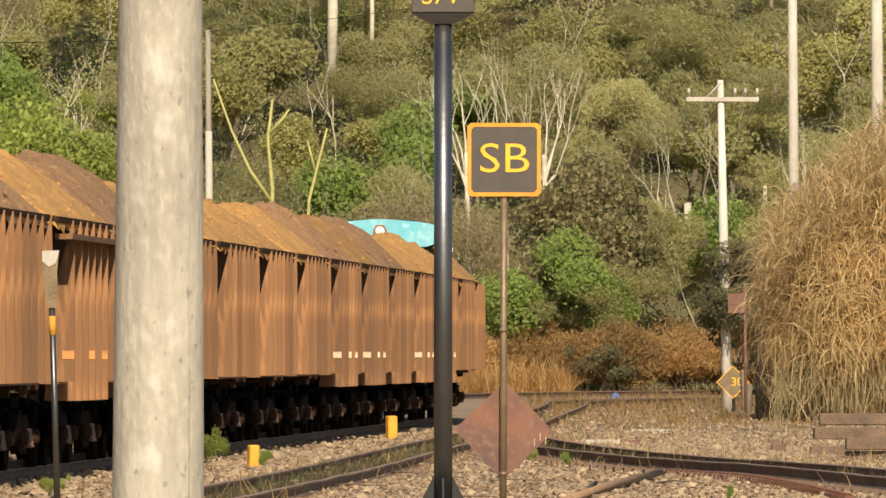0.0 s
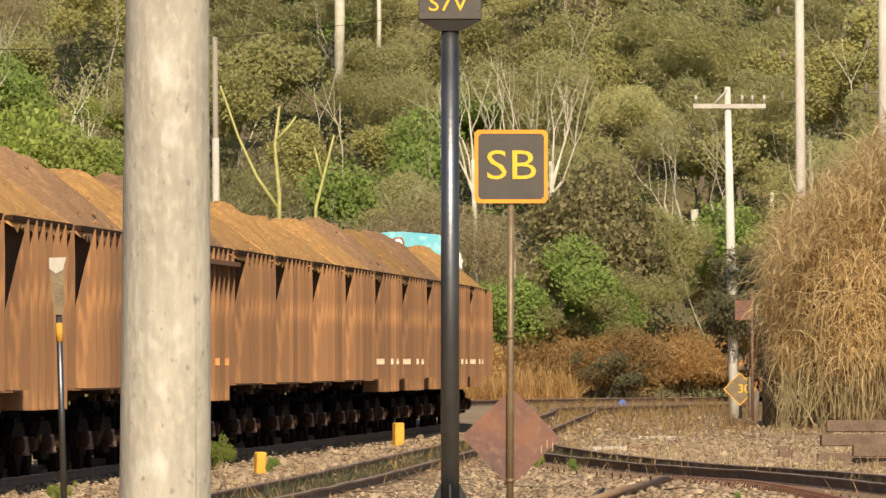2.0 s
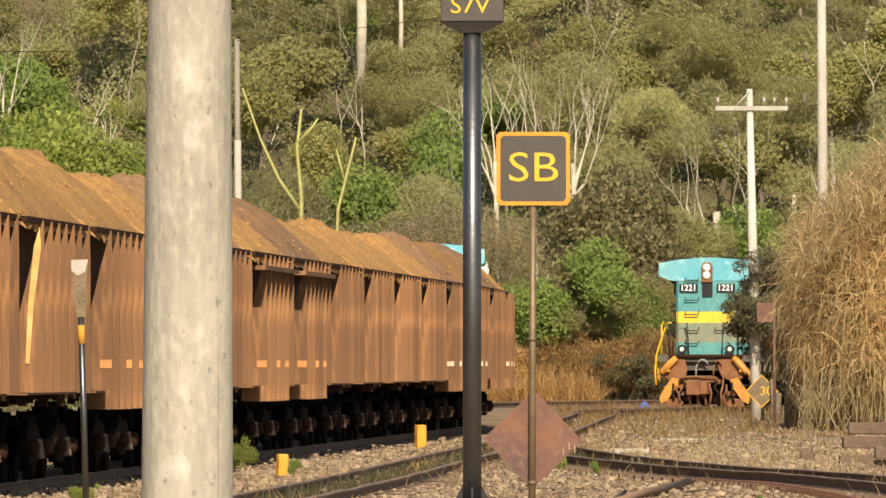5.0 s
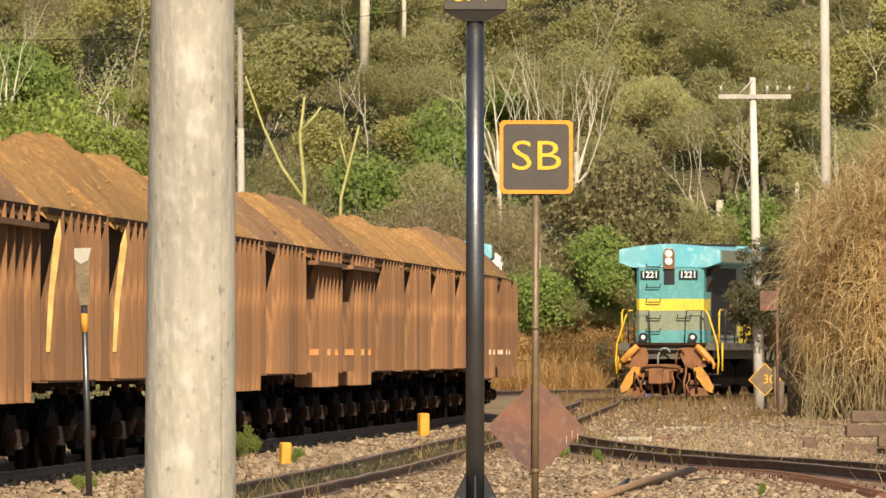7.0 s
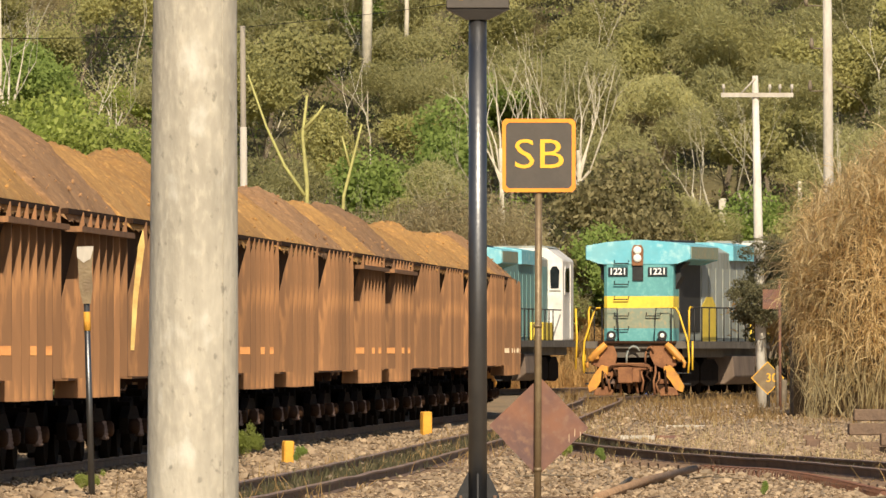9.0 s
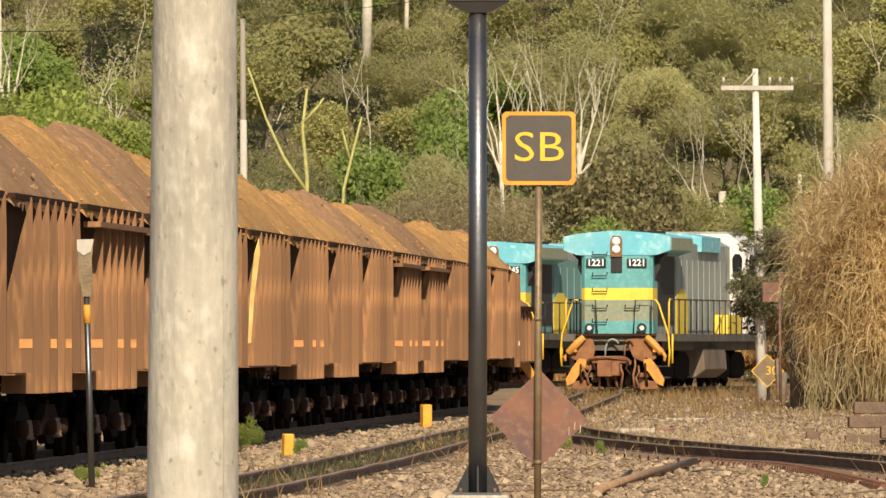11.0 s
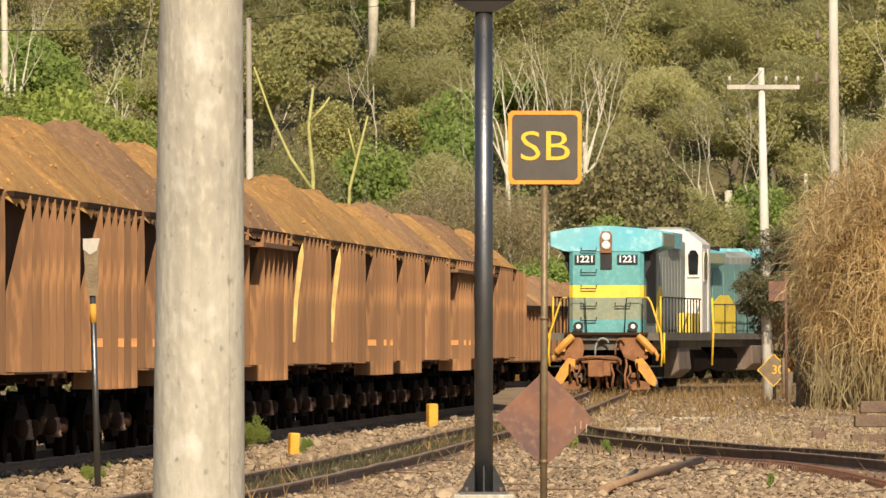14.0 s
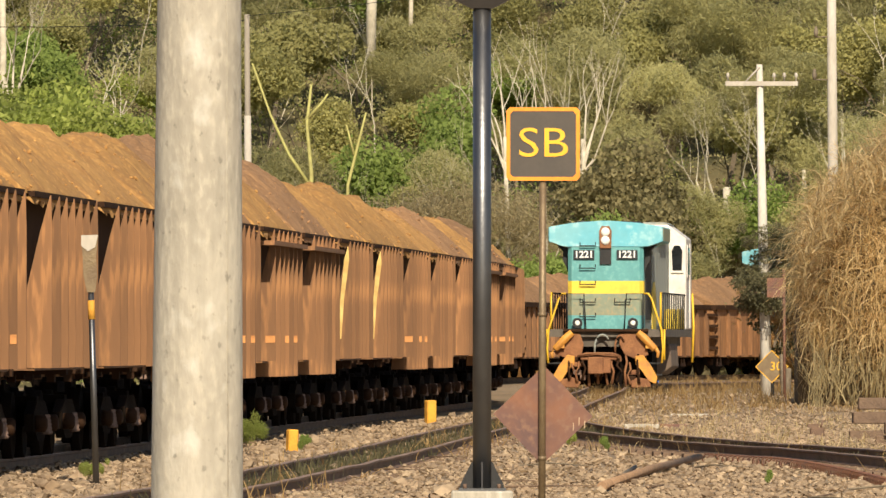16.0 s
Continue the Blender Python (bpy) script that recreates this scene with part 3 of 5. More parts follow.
# ---- locomotives ----
def build_loco(number, label, longer=0.0, side="loco_side"):
    """Long hood diesel, 19 m or longer, radiator end at y = 0 towards -y, cab at the far end. Rails at z = 0."""
    g = empty("locomotive", label, "locomotive", "teal and yellow locomotives")
    L = 19.2 + longer
    hw = 0.98  # half width of the hood
    # frame and walkway
    fr = BM()
    box(fr, -1.45, 1.45, 0.15, L, 1.30, 1.50)
    box(fr, -1.1, 1.1, 0.3, L - 0.2, 1.05, 1.32)
    part("frame", fr, "frame_dust", g, "dusty grey-brown frame and walkway")
    # hood end in painted bands
    bands = [(1.50, 1.86, "teal", "lower teal band"), (1.86, 2.42, "grime_teal", "dusty band below the stripe"), (2.42, 2.75, "loco_yellow", "yellow stripe"), (2.75, 3.78, "teal", "teal hood end")]
    for z0, z1, mt, lb in bands:
        bm = BM()
        prism(bm, [(-hw + 0.1, 0.32), (hw - 0.1, 0.32), (hw, 0.42), (hw, 1.2), (-hw, 1.2), (-hw, 0.42)], "z", z0, z1)
        part("hood_end", bm, mt, g, lb)
    bm = BM()
    box(bm, -hw, hw, 1.2, 15.4 + longer, 1.5, 3.78)
    part("long_hood", bm, side, g, "grimy hood side")
    # side doors and grilles along the hood
    door = None
    for s in (-1, 1):
        for i in range(9 if longer < 1 else 11):
            m = pose(s * (hw + 0.012), 4.9 + i * 1.05, 0)
            if door is None:
                door = part("hood_door", box(BM(), -0.012, 0.012, -0.46, 0.46, 1.6, 3.55), side, g)
                door.matrix_basis = m
            else:
                again(door, m, g)
    for s in (-1, 1):
        part("radiator_intake", box(BM(), s * hw - 0.02, s * hw + 0.02, 1.25, 4.2, 1.75, 3.7), "black", g, "black radiator air intake")
        o = part("hood_patch", prism(BM(), [(4.4, 1.5), (6.6, 1.5), (6.6, 2.4), (5.9, 2.75), (5.1, 2.75), (4.4, 2.5)], "x", s * (hw + 0.03) - 0.008, s * (hw + 0.03) + 0.008), "loco_yellow", g, "yellow sweep on the hood side")
        # black wedge stands in for the dark inside of the intake
        part("wing_underside", prism(BM(), [(s * 0.985, 2.95), (s * 1.0, 3.61), (s * 1.3, 3.70), (s * 1.12, 3.52), (s * 1.14, 3.3), (s * 1.04, 3.12)], "y", 0.7, 1.3), "black", g, "black wedge for the dark intake recess below the wing")
    # flared radiator wings
    bm = BM()
    prism(bm, [(-1.48, 3.76), (-1.48, 4.15), (-0.9, 4.25), (-0.15, 4.31), (0.15, 4.31), (0.9, 4.25), (1.48, 4.15), (1.48, 3.76), (1.12, 3.68), (0.98, 3.62), (-0.98, 3.62), (-1.12, 3.68)], "y", 0.30, 4.4)
    part("radiator_housing", bm, "teal_light", g, "flared teal radiator housing", bevel=0.025)
    for s in (-1, 1):
        bm = BM()
        prism(bm, [(0.45, 3.79), (4.3, 3.79), (4.3, 4.12), (0.45, 4.12)], "x", s * 1.481 - 0.012, s * 1.481 + 0.012)
        part("radiator_grille", bm, "grime_teal", g, "weathered side grille")
    bm = BM()
    box(bm, -0.8, 0.8, 0.9, 3.9, 4.2, 4.305)
    part("fan_grille", bm, "black", g)
    # roof from wings to cab
    bm = BM()
    prism(bm, [(-hw, 3.78), (-hw, 4.0), (-0.6, 4.2), (0.6, 4.2), (hw, 4.0), (hw, 3.78)], "y", 4.4, 15.4 + longer)
    part("hood_roof", bm, "loco_side", g)
    bm = BM()
    prism(bm, [(-1.1, 3.8), (-1.1, 4.22), (-0.5, 4.32), (0.5, 4.32), (1.1, 4.22), (1.1, 3.8)], "y", 8.6, 12.2)
    part("roof_blower", bm, "teal_light", g, "raised teal roof housing")
    part("exhaust_stack", box(BM(), -0.3, 0.3, 6.2, 7.0, 4.1, 4.36), "black", g)
    # cab
    cab = part("cab", prism(BM(), [(-1.45, 1.5), (-1.45, 3.98), (-0.95, 4.36), (0.95, 4.36), (1.45, 3.98), (1.45, 1.5)], "y", 14.8, 17.8), "loco_white", g, "dirty white driver's cab", bevel=0.03)
    cab.matrix_basis = pose(0, longer, 0)
    part("nose", prism(BM(), [(-1.1, 1.5), (-1.1, 3.0), (-0.7, 3.3), (0.7, 3.3), (1.1, 3.0), (1.1, 1.5)], "y", 17.8 + longer, L - 0.5), "loco_white", g)
    for s in (-1, 1):
        rim = prism(BM(), [(15.25, 2.92), (15.20, 3.6), (15.4, 3.82), (16.30, 3.82), (16.50, 3.6), (16.45, 2.92)], "x", s * 1.452 - 0.015, s * 1.452 + 0.015)
        fr_o = part("window_frame", rim, "loco_white", cab)
        part("pane", prism(BM(), [(15.35, 3.0), (15.32, 3.58), (15.48, 3.74), (16.22, 3.74), (16.38, 3.58), (16.35, 3.0)], "x", s * 1.472 - 0.012, s * 1.472 + 0.012), "glass", fr_o, "dark cab side window")
        fw = part("rear_window_frame", prism(BM(), [(s * 1.04, 3.05), (s * 1.02, 3.7), (s * 1.1, 3.86), (s * 1.3, 3.86), (s * 1.4, 3.7), (s * 1.38, 3.05)], "y", 14.74, 14.8), "loco_white", cab)
        part("pane", prism(BM(), [(s * 1.08, 3.12), (s * 1.06, 3.66), (s * 1.13, 3.79), (s * 1.27, 3.79), (s * 1.35, 3.66), (s * 1.33, 3.12)], "y", 14.72, 14.745), "glass", fw, "dark cab rear window")
        part("cab_door", box(BM(), s * 1.46 - 0.015, s * 1.46 + 0.015, 16.75, 17.45, 1.55, 3.85), "loco_white", cab)
    part("cab_roof", prism(BM(), [(-1.0, 4.36), (-0.85, 4.43), (0.85, 4.43), (1.0, 4.36)], "y", 14.9, 17.7), "loco_side", cab)
    # headlights, recess, number boards
    # black block on the hood face paints the dark of a recess
    rec = BM()
    box(rec, -0.15, 0.15, 0.27, 0.34, 3.18, 3.64)
    part("lamp_recess", rec, "black", g, "black block painted as the shaded recess below the headlights")
    hou = BM()
    prism(hou, [(-0.15, 3.6), (-0.16, 4.05), (-0.1, 4.17), (0.1, 4.17), (0.16, 4.05), (0.15, 3.6)], "y", 0.22, 0.34)
    hou_o = part("headlight_housing", hou, "ore_dust", g, "rust-stained headlight housing")
    for z in (3.80, 4.02):
        part("headlight", tube(BM(), [(0, 0.23, z), (0, 0.2, z), (0, 0.185, z)], [0.115, 0.115, 0.06], n=16), "lens", hou_o, "round headlight lens")
    for x in (-0.56, 0.56):
        b = part("number_board", box(BM(), x - 0.27, x + 0.27, 0.27, 0.345, 3.31, 3.55), "board", g, "black number board with white figures")
        text(number, 0.25, b, pose(x, 0.264, 3.43, 90, 0, 0), "digits", depth=0.003, weight=0.006)
    # grab irons and ladders
    iron = None
    for x, z in ((-0.46, 3.66), (-0.46, 3.08), (-0.46, 2.66), (-0.46, 2.2), (0.44, 2.2), (-0.46, 1.82)):
        m = pose(x, 0.3, z)
        if iron is None:
            b = tube(BM(), [(-0.2, 0.02, 0.09), (-0.2, -0.08, 0), (0.2, -0.08, 0), (0.2, 0.02, 0.09)], [0.017] * 4, n=6)
            iron = part("grab_iron", b, "black", g)
            iron.matrix_basis = m
        else:
            again(iron, m, g)
    # low ditch lamps
    for x in (-0.72, 0.72):
        b = tube(BM(), [(x, 0.32, 1.66), (x, 0.12, 1.66)], [0.1, 0.135], n=14)
        o = part("ditch_lamp", b, "black", g, "round lamp in a black housing")
        part("lens", tube(BM(), [(x, 0.125, 1.66), (x, 0.11, 1.66)], [0.075, 0.05], n=14), "lens", o)
    # end railings
    for s in (-1, 1):
        b = tube(BM(), [(s * 1.02, 0.1, 2.42), (s * 1.12, 0.06, 2.42), (s * 1.2, 0.05, 2.3), (s * 1.46, 0.05, 1.5), (s * 1.5, 0.05, 1.0), (s * 1.47, 0.05, 0.62)], [0.03] * 6, n=6)
        part("corner_handrail", b, "rail_yellow", g, "bent yellow corner handrail")
        b = tube(BM(), [(s * 1.42, 0.42, 1.5), (s * 1.42, 0.42, 2.36), (s * 1.42, 0.6, 2.44), (s * 1.42, 0.95, 2.44)], [0.03] * 4, n=6)
        part("side_handrail_end", b, "rail_yellow", g, "yellow side handrail end")
        b = tube(BM(), [(s * 1.52, 0.42, 1.5), (s * 1.52, 0.4, 0.7)], [0.03] * 2, n=6)
        part("step_handrail", b, "rail_yellow", g)
        b = tube(BM(), [(s * 1.42, 0.95, 2.44), (s * 1.42, 14.6 + longer, 2.44)], [0.022] * 2, n=6)
        for i in range(13):
            y = 1.2 + i * 1.08
            tube(b, [(s * 1.42, y, 1.5), (s * 1.42, y, 2.44)], [0.02] * 2, n=6)
        part("side_railing", b, "black", g, "dark side railing")
        b = tube(BM(), [(s * 1.46, L - 0.9, 0.6), (s * 1.5, L - 0.9, 1.6), (s * 1.46, L - 0.9, 2.5)], [0.035] * 3, n=6)
        part("front_handrail", b, "rail_yellow", g)
        b = tube(BM(), [(s * 0.98, 0.12, 1.5), (s * 0.98, 0.12, 2.42), (s * 0.55, 0.1, 2.42), (s * 0.5, 0.1, 1.5)], [0.018] * 4, n=6)
        part("end_railing", b, "black", g)
    for s in (-1, 1):
        part("battery_box", box(BM(), s * 1.2 - 0.2, s * 1.2 + 0.2, 11.6, 14.4, 1.5, 2.05), "loco_yellow", g, "yellow battery box on the walkway", bevel=0.02)
    # pilot: rusty plates, orange stair guards, coupler and hoses
    part("deck_edge", box(BM(), -1.08, 1.12, 0.02, 0.2, 1.43, 1.51), "shade_dark_steel", g, "dark bent deck edge", bevel=0.015)
    # dark plate in place of the shaded hollow behind the pilot
    part("pilot_back", box(BM(), -1.2, 1.2, 0.52, 0.6, 0.06, 1.32), "bogie", g, "dark plate painted as the shade behind the pilot")
    plates = (("left", [(-0.98, 1.40), (-1.28, 1.02), (-1.3, 0.86), (-0.95, 0.72), (-0.62, 0.78), (-0.56, 1.12), (-0.66, 1.40)]), ("right", [(0.40, 1.40), (0.36, 1.12), (0.5, 0.84), (0.86, 0.70), (1.12, 0.84), (1.08, 1.0), (0.78, 1.40)]))
    for side, outline in plates:
        part("pilot_plate", prism(BM(), outline, "y", 0.12, 0.2), "ore_dust", g, "dust-coated pilot plate", bevel=0.012)
    for s in (-1, 1):
        up = BM()
        tube(up, [(s * 0.86, 0.06, 1.42), (s * 1.05, 0.03, 1.24), (s * 1.3, 0.0, 0.98)], [0.1, 0.115, 0.1], n=6)
        tube(up, [(s * 1.3, 0.0, 1.02), (s * 1.38, 0.0, 0.9), (s * 1.36, 0.0, 0.76)], [0.06, 0.055, 0.04], n=6)
        box(up, s * 1.18 - 0.13, s * 1.18 + 0.13, -0.03, 0.1, 1.0, 1.09)
        part("step_guard", up, "plow_orange", g, "worn orange stair guard", bevel=0.01)
        lo = BM()
        prism(lo, [(s * 0.78, 0.80), (s * 0.98, 0.84), (s * 1.18, 0.58), (s * 1.36, 0.26), (s * 1.32, 0.08), (s * 1.12, 0.16), (s * 0.98, 0.42), (s * 0.8, 0.58)], "y", -0.02, 0.1)
        part("lower_guard", lo, "plow_orange", g, "chipped orange lower stair guard", bevel=0.015)
        o = BM()
        for z in (0.3, 0.6, 0.9):
            box(o, s * 1.3 - 0.17, s * 1.3 + 0.17, 0.18, 0.48, z, z + 0.04)
        part("step", o, "black", g)
        part("plow", prism(BM(), [(s * 0.7, -0.02), (s * 1.2, 0.0), (s * 1.14, 0.2), (s * 0.84, 0.26), (s * 0.62, 0.12)], "y", -0.02, 0.12), "ore_dust", g, "rusty rail guard", bevel=0.02)
    bm = BM()
    prism(bm, [(-0.68, 0.84), (-0.5, 0.90), (0.2, 0.9), (0.36, 0.84), (0.3, 0.7), (-0.62, 0.7)], "y", -0.06, 0.25)
    box(bm, -0.34, 0.16, -0.34, 0.1, 0.36, 0.72)
    box(bm, -0.42, -0.02, -0.46, -0.22, 0.34, 0.78)
    tube(bm, [(-0.72, -0.08, 0.8), (-0.2, -0.12, 0.86), (0.42, -0.08, 0.8)], [0.035, 0.03, 0.035], n=6)
    part("coupler", bm, "ore_dust", g, "rusty knuckle coupler", bevel=0.02)
    for cx, rx, top, mt in ((-0.07, 0.2, 1.36, "loco_side"), (0.39, 0.13, 1.34, "ore_dust")):
        bm = tube(BM(), [(cx - rx * math.cos(math.pi * k / 10), 0.04, 0.9 + (top - 0.9) * math.sin(math.pi * k / 10) ** 0.6) for k in range(9)], [0.028] * 11, n=6)
        part("hose_loop", bm, mt, g, "looped air hose above the coupler")
    rr = random.Random(5)
    for k in range(13):
        x = -0.98 + 0.15 * k + rr.uniform(-0.04, 0.04)
        a, b = rr.uniform(0.56, 0.8), rr.uniform(0.02, 0.24)
        h = tube(BM(), [(x, 0.1, a + 0.06), (x + rr.uniform(-0.05, 0.05), -0.04, a - 0.12), (x + rr.uniform(-0.08, 0.08), -0.08, (a + b) / 2), (x + rr.uniform(-0.06, 0.06), -0.05, b)], [0.03, 0.034, 0.03, 0.045], n=6)
        part("brake_hose", h, "ore_dust" if k % 3 else "shade_dark_steel", g, "hanging dusty brake hose")
    for k in range(9):
        x, z, w = rr.uniform(-0.9, 0.9), rr.uniform(0.2, 0.72), rr.uniform(0.06, 0.15)
        b = box(BM(), x - w, x + w, 0.1, 0.3, z - 0.06, z + 0.07)
        part("pilot_fitting", b, ("ore_dust", "shade_dark_steel", "bearing")[k % 3], g, bevel=0.015)
    # trucks, tank
    for y in (2.6, 5.4, 13.2 + longer, 16.0 + longer):
        bm = BM()
        for s in (-1, 1):
            prism(bm, [(-1.3, 0.35), (-1.3, 0.8), (-0.7, 1.0), (0.7, 1.0), (1.3, 0.8), (1.3, 0.35), (0.5, 0.25), (-0.5, 0.25)], "x", s * 0.95 - 0.08, s * 0.95 + 0.08)
        box(bm, -0.9, 0.9, -0.3, 0.3, 0.5, 1.1)
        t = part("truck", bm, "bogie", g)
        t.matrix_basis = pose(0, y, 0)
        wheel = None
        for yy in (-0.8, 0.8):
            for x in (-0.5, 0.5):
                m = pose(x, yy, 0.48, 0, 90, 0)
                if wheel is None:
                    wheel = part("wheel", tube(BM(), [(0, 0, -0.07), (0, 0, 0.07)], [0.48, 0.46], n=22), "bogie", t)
                    wheel.matrix_basis = m
                else:
                    again(wheel, m, t)
    bm = prism(BM(), [(-1.35, 1.1), (-1.4, 0.5), (-1.1, 0.28), (1.1, 0.28), (1.4, 0.5), (1.35, 1.1)], "y", 7.2, 11.4)
    part("fuel_tank", bm, "tank_dust", g, "dusty fuel tank", bevel=0.03)
    return g


loco_c = build_loco("1221", "teal diesel locomotive with yellow stripe on a siding")
loco_b = build_loco("1245", "teal diesel locomotive hauling ore wagons away", 1.8, "teal_side")

# low bank that carries the far line
bm = BM()
rows = []
for i in range(120):
    s = -18 + 1.0 * i
    (x, y), (xb, yb) = line_b.at(s), line_b.at(s + 1)
    d = Vector((xb - x, yb - y, 0)).normalized()
    nr, zt = Vector((d.y, -d.x, 0)), min(0.14, -0.19 + 0.04 * i)
    rows.append([bm.verts.new(Vector((x, y, 0)) + nr * a + Vector((0, 0, z))) for a, z in ((-3.2, -0.2), (-1.8, zt), (1.8, zt), (3.2, -0.2))])
for r, q in zip(rows, rows[1:]):
    for k in range(3):
        bm.faces.new((r[k], r[k + 1], q[k + 1], q[k]))
tagged(part("ballast_bank", bm, "ground"), "low gravel bank under the far track", "ballast", kind="structure")


# ---- poles, mast, signs ----
def build_concrete_pole():
    p = empty("concrete_pole", "weathered grey round concrete pole close by", "pole", m=pose(-0.79, 34.0, -0.2, 0, 0.25, 0))
    bm = BM()
    zs = [i * 0.2 for i in range(46)]
    rings = []
    for z in zs:
        r = (0.3145 - 0.0168 * z) / 2
        rings.append([bm.verts.new(((r + 0.0015 * noise.noise((math.cos(a) * 2, math.sin(a) * 2, z * 3))) * math.cos(a), (r + 0.0015 * noise.noise((a, 1, z * 5))) * math.sin(a), z)) for a in [6.28318 * k / 64 for k in range(64)]])
    for a, b in zip(rings, rings[1:]):
        for k in range(64):
            bm.faces.new((a[k], a[(k + 1) % 64], b[(k + 1) % 64], b[k])).smooth = True
    bm.faces.new(rings[-1])
    shaft = part("shaft", bm, "concrete", p)
    # mould seam and a rough patch where the cement broke out
    bm = BM()
    ang = radians(-47)
    tube(bm, [((0.3145 - 0.0168 * z) / 2 * math.cos(ang) * 0.995, (0.3145 - 0.0168 * z) / 2 * math.sin(ang) * 0.995, z) for z in (0.1, 3, 6, 9)], [0.0035] * 4, n=6)
    part("mould_seam", bm, "concrete", shaft)


def build_mast():
    p = empty("signal_mast", "glossy black steel signal mast on a concrete block", "signal mast", m=pose(0.366, 100.0, 0))
    tube_o = BM()
    tube(tube_o, [(0, 0, 0.09), (0, 0, 2.2), (0, 0, 4.75)], [0.088, 0.087, 0.084], n=28)
    shaft = part("shaft", tube_o, "black_paint", p)
    blk = box(BM(), -0.29, 0.29, -0.29, 0.29, -0.3, 0.075)
    part("concrete_block", blk, "concrete", p, "square concrete footing", bevel=0.015)
    part("base_plate", box(BM(), -0.22, 0.22, -0.22, 0.22, 0.075, 0.1), "black_paint", p)
    for k in range(4):
        o = part("gusset", prism(BM(), [(0.06, 0.1), (0.21, 0.1), (0.2, 0.14), (0.1, 0.34), (0.06, 0.36)], "y", -0.008, 0.008), "black", p)
        o.matrix_basis = pose(0, 0, 0, 0, 0, 90 * k)
        b = part("bolt", tube(BM(), [(0.16, 0.16, 0.09), (0.16, 0.16, 0.14)], [0.018, 0.018], n=6), "rust_rail", p)
        b.matrix_basis = pose(0, 0, 0, 0, 0, 90 * k)
    bm = BM()
    lo = [bm.verts.new((x, y, 4.60)) for x, y in ((-0.1, -0.1), (0.1, -0.1), (0.1, 0.1), (-0.1, 0.1))]
    hi = [bm.verts.new((x, y, 4.70)) for x, y in ((-0.295, -0.15), (0.295, -0.15), (0.295, 0.15), (-0.295, 0.15))]
    bm.faces.new(lo)
    bm.faces.new(hi)
    for k in range(4):
        bm.faces.new((lo[k], lo[(k + 1) % 4], hi[(k + 1) % 4], hi[k]))
    part("funnel", bm, "black_paint", p)
    plate = part("name_box", box(BM(), -0.295, 0.295, -0.15, 0.15, 4.705, 5.05), "sign_dark", p, "dark box with yellow letters", bevel=0.008)
    text("S7V", 0.215, plate, pose(-0.02, -0.153, 4.85, 90, 0, 0) @ Matrix.Diagonal((1.12, 1, 1, 1)), "yellow_txt")
    for x in (-0.26, 0.26):
        part("rivet", tube(BM(), [(x, -0.15, 4.8), (x, -0.158, 4.8)], [0.012, 0.01], n=8), "black_paint", plate)


def build_sb_sign():
    p = empty("sign_post", "dark square sign with orange border on a thin pipe", "railway sign", m=pose(0.8545, 91.0, -0.1286))
    p.scale = (0.958, 0.958, 0.958)
    pipe = BM()
    tube(pipe, [(-0.012, 0, -0.2), (0, 0, 3.6)], [0.033, 0.033], n=14)
    part("pipe", pipe, "galv", p)
    for z in (0.62, 1.9):
        part("clamp", tube(BM(), [(-0.008, 0, z), (-0.008, 0, z + 0.035)], [0.039, 0.039], n=14), "galv", p)
    h = 0.327
    zc = 3.436
    face = part("sign_face", box(BM(), -h + 0.01, h - 0.01, -0.045, -0.036, zc - h + 0.01, zc + h - 0.01), "sign_dark", p)
    b, w = BM(), 0.034
    c = 0.03
    outer = [(-h + c, -h), (h - c, -h), (h, -h + c), (h, h - c), (h - c, h), (-h + c, h), (-h, h - c), (-h, -h + c)]
    inner = [(x * (h - w) / h, z * (h - w) / h) for x, z in outer]
    for k in range(8):
        j = (k + 1) % 8
        q = [(outer[k][0], outer[k][1] + zc), (outer[j][0], outer[j][1] + zc), (inner[j][0], inner[j][1] + zc), (inner[k][0], inner[k][1] + zc)]
        prism(b, q, "y", -0.05, -0.034)
    part("border", b, "orange", p, "orange painted border")
    text("SB", 0.37, face, pose(0, -0.0475, zc, 90, 0, 0) @ Matrix.Diagonal((1.24, 1.02, 1, 1)), "yellow_txt", weight=-0.0015)
    d = 0.443
    dz = 1.02
    o = part("diamond_plate", prism(BM(), [(0, -d), (d, 0), (0, d), (-d, 0)], "y", 0.05, 0.06), "rust_sign", p, "rusty diamond sheet behind the pipe")
    o.matrix_basis = pose(0.0, 0, dz, 0, 1.5, 0)
    rr = random.Random(3)
    s = BM()
    for i in range(3):
        x = 0.27 + 0.05 * i
        z = rr.uniform(-0.1, 0.06)
        box(s, x, x + 0.006, 0.047, 0.049, z - 0.07, z)
    q = part("scratch", s, "mark_white", o)


def build_left_marker():
    p = empty("marker_post", "leaning dark post with a peeling pale plate", "marker post", m=pose(-3.87, 119.0, -0.2, 0, -1.6, 0))
    part("post", tube(BM(), [(0, 0, 0), (0, 0, 2.3)], [0.038, 0.034], n=10), "black_paint", p)
    part("yellow_band", tube(BM(), [(0, 0, 1.92), (0, 0, 2.13)], [0.041, 0.04], n=10), "strip", p, "yellow painted band")
    pl = prism(BM(), [(-0.04, 2.22), (0.05, 2.22), (0.075, 2.4), (0.07, 2.62), (0.1, 2.86), (-0.09, 2.86), (-0.08, 2.6), (-0.075, 2.4)], "y", -0.05, -0.035)
    plate = part("plate", pl, "galv", p, "peeling grey plate")
    part("peeling_paint", prism(BM(), [(-0.09, 2.74), (-0.02, 2.68), (0.06, 2.72), (0.1, 2.86), (-0.09, 2.86)], "y", -0.056, -0.052), "pole_far", plate)


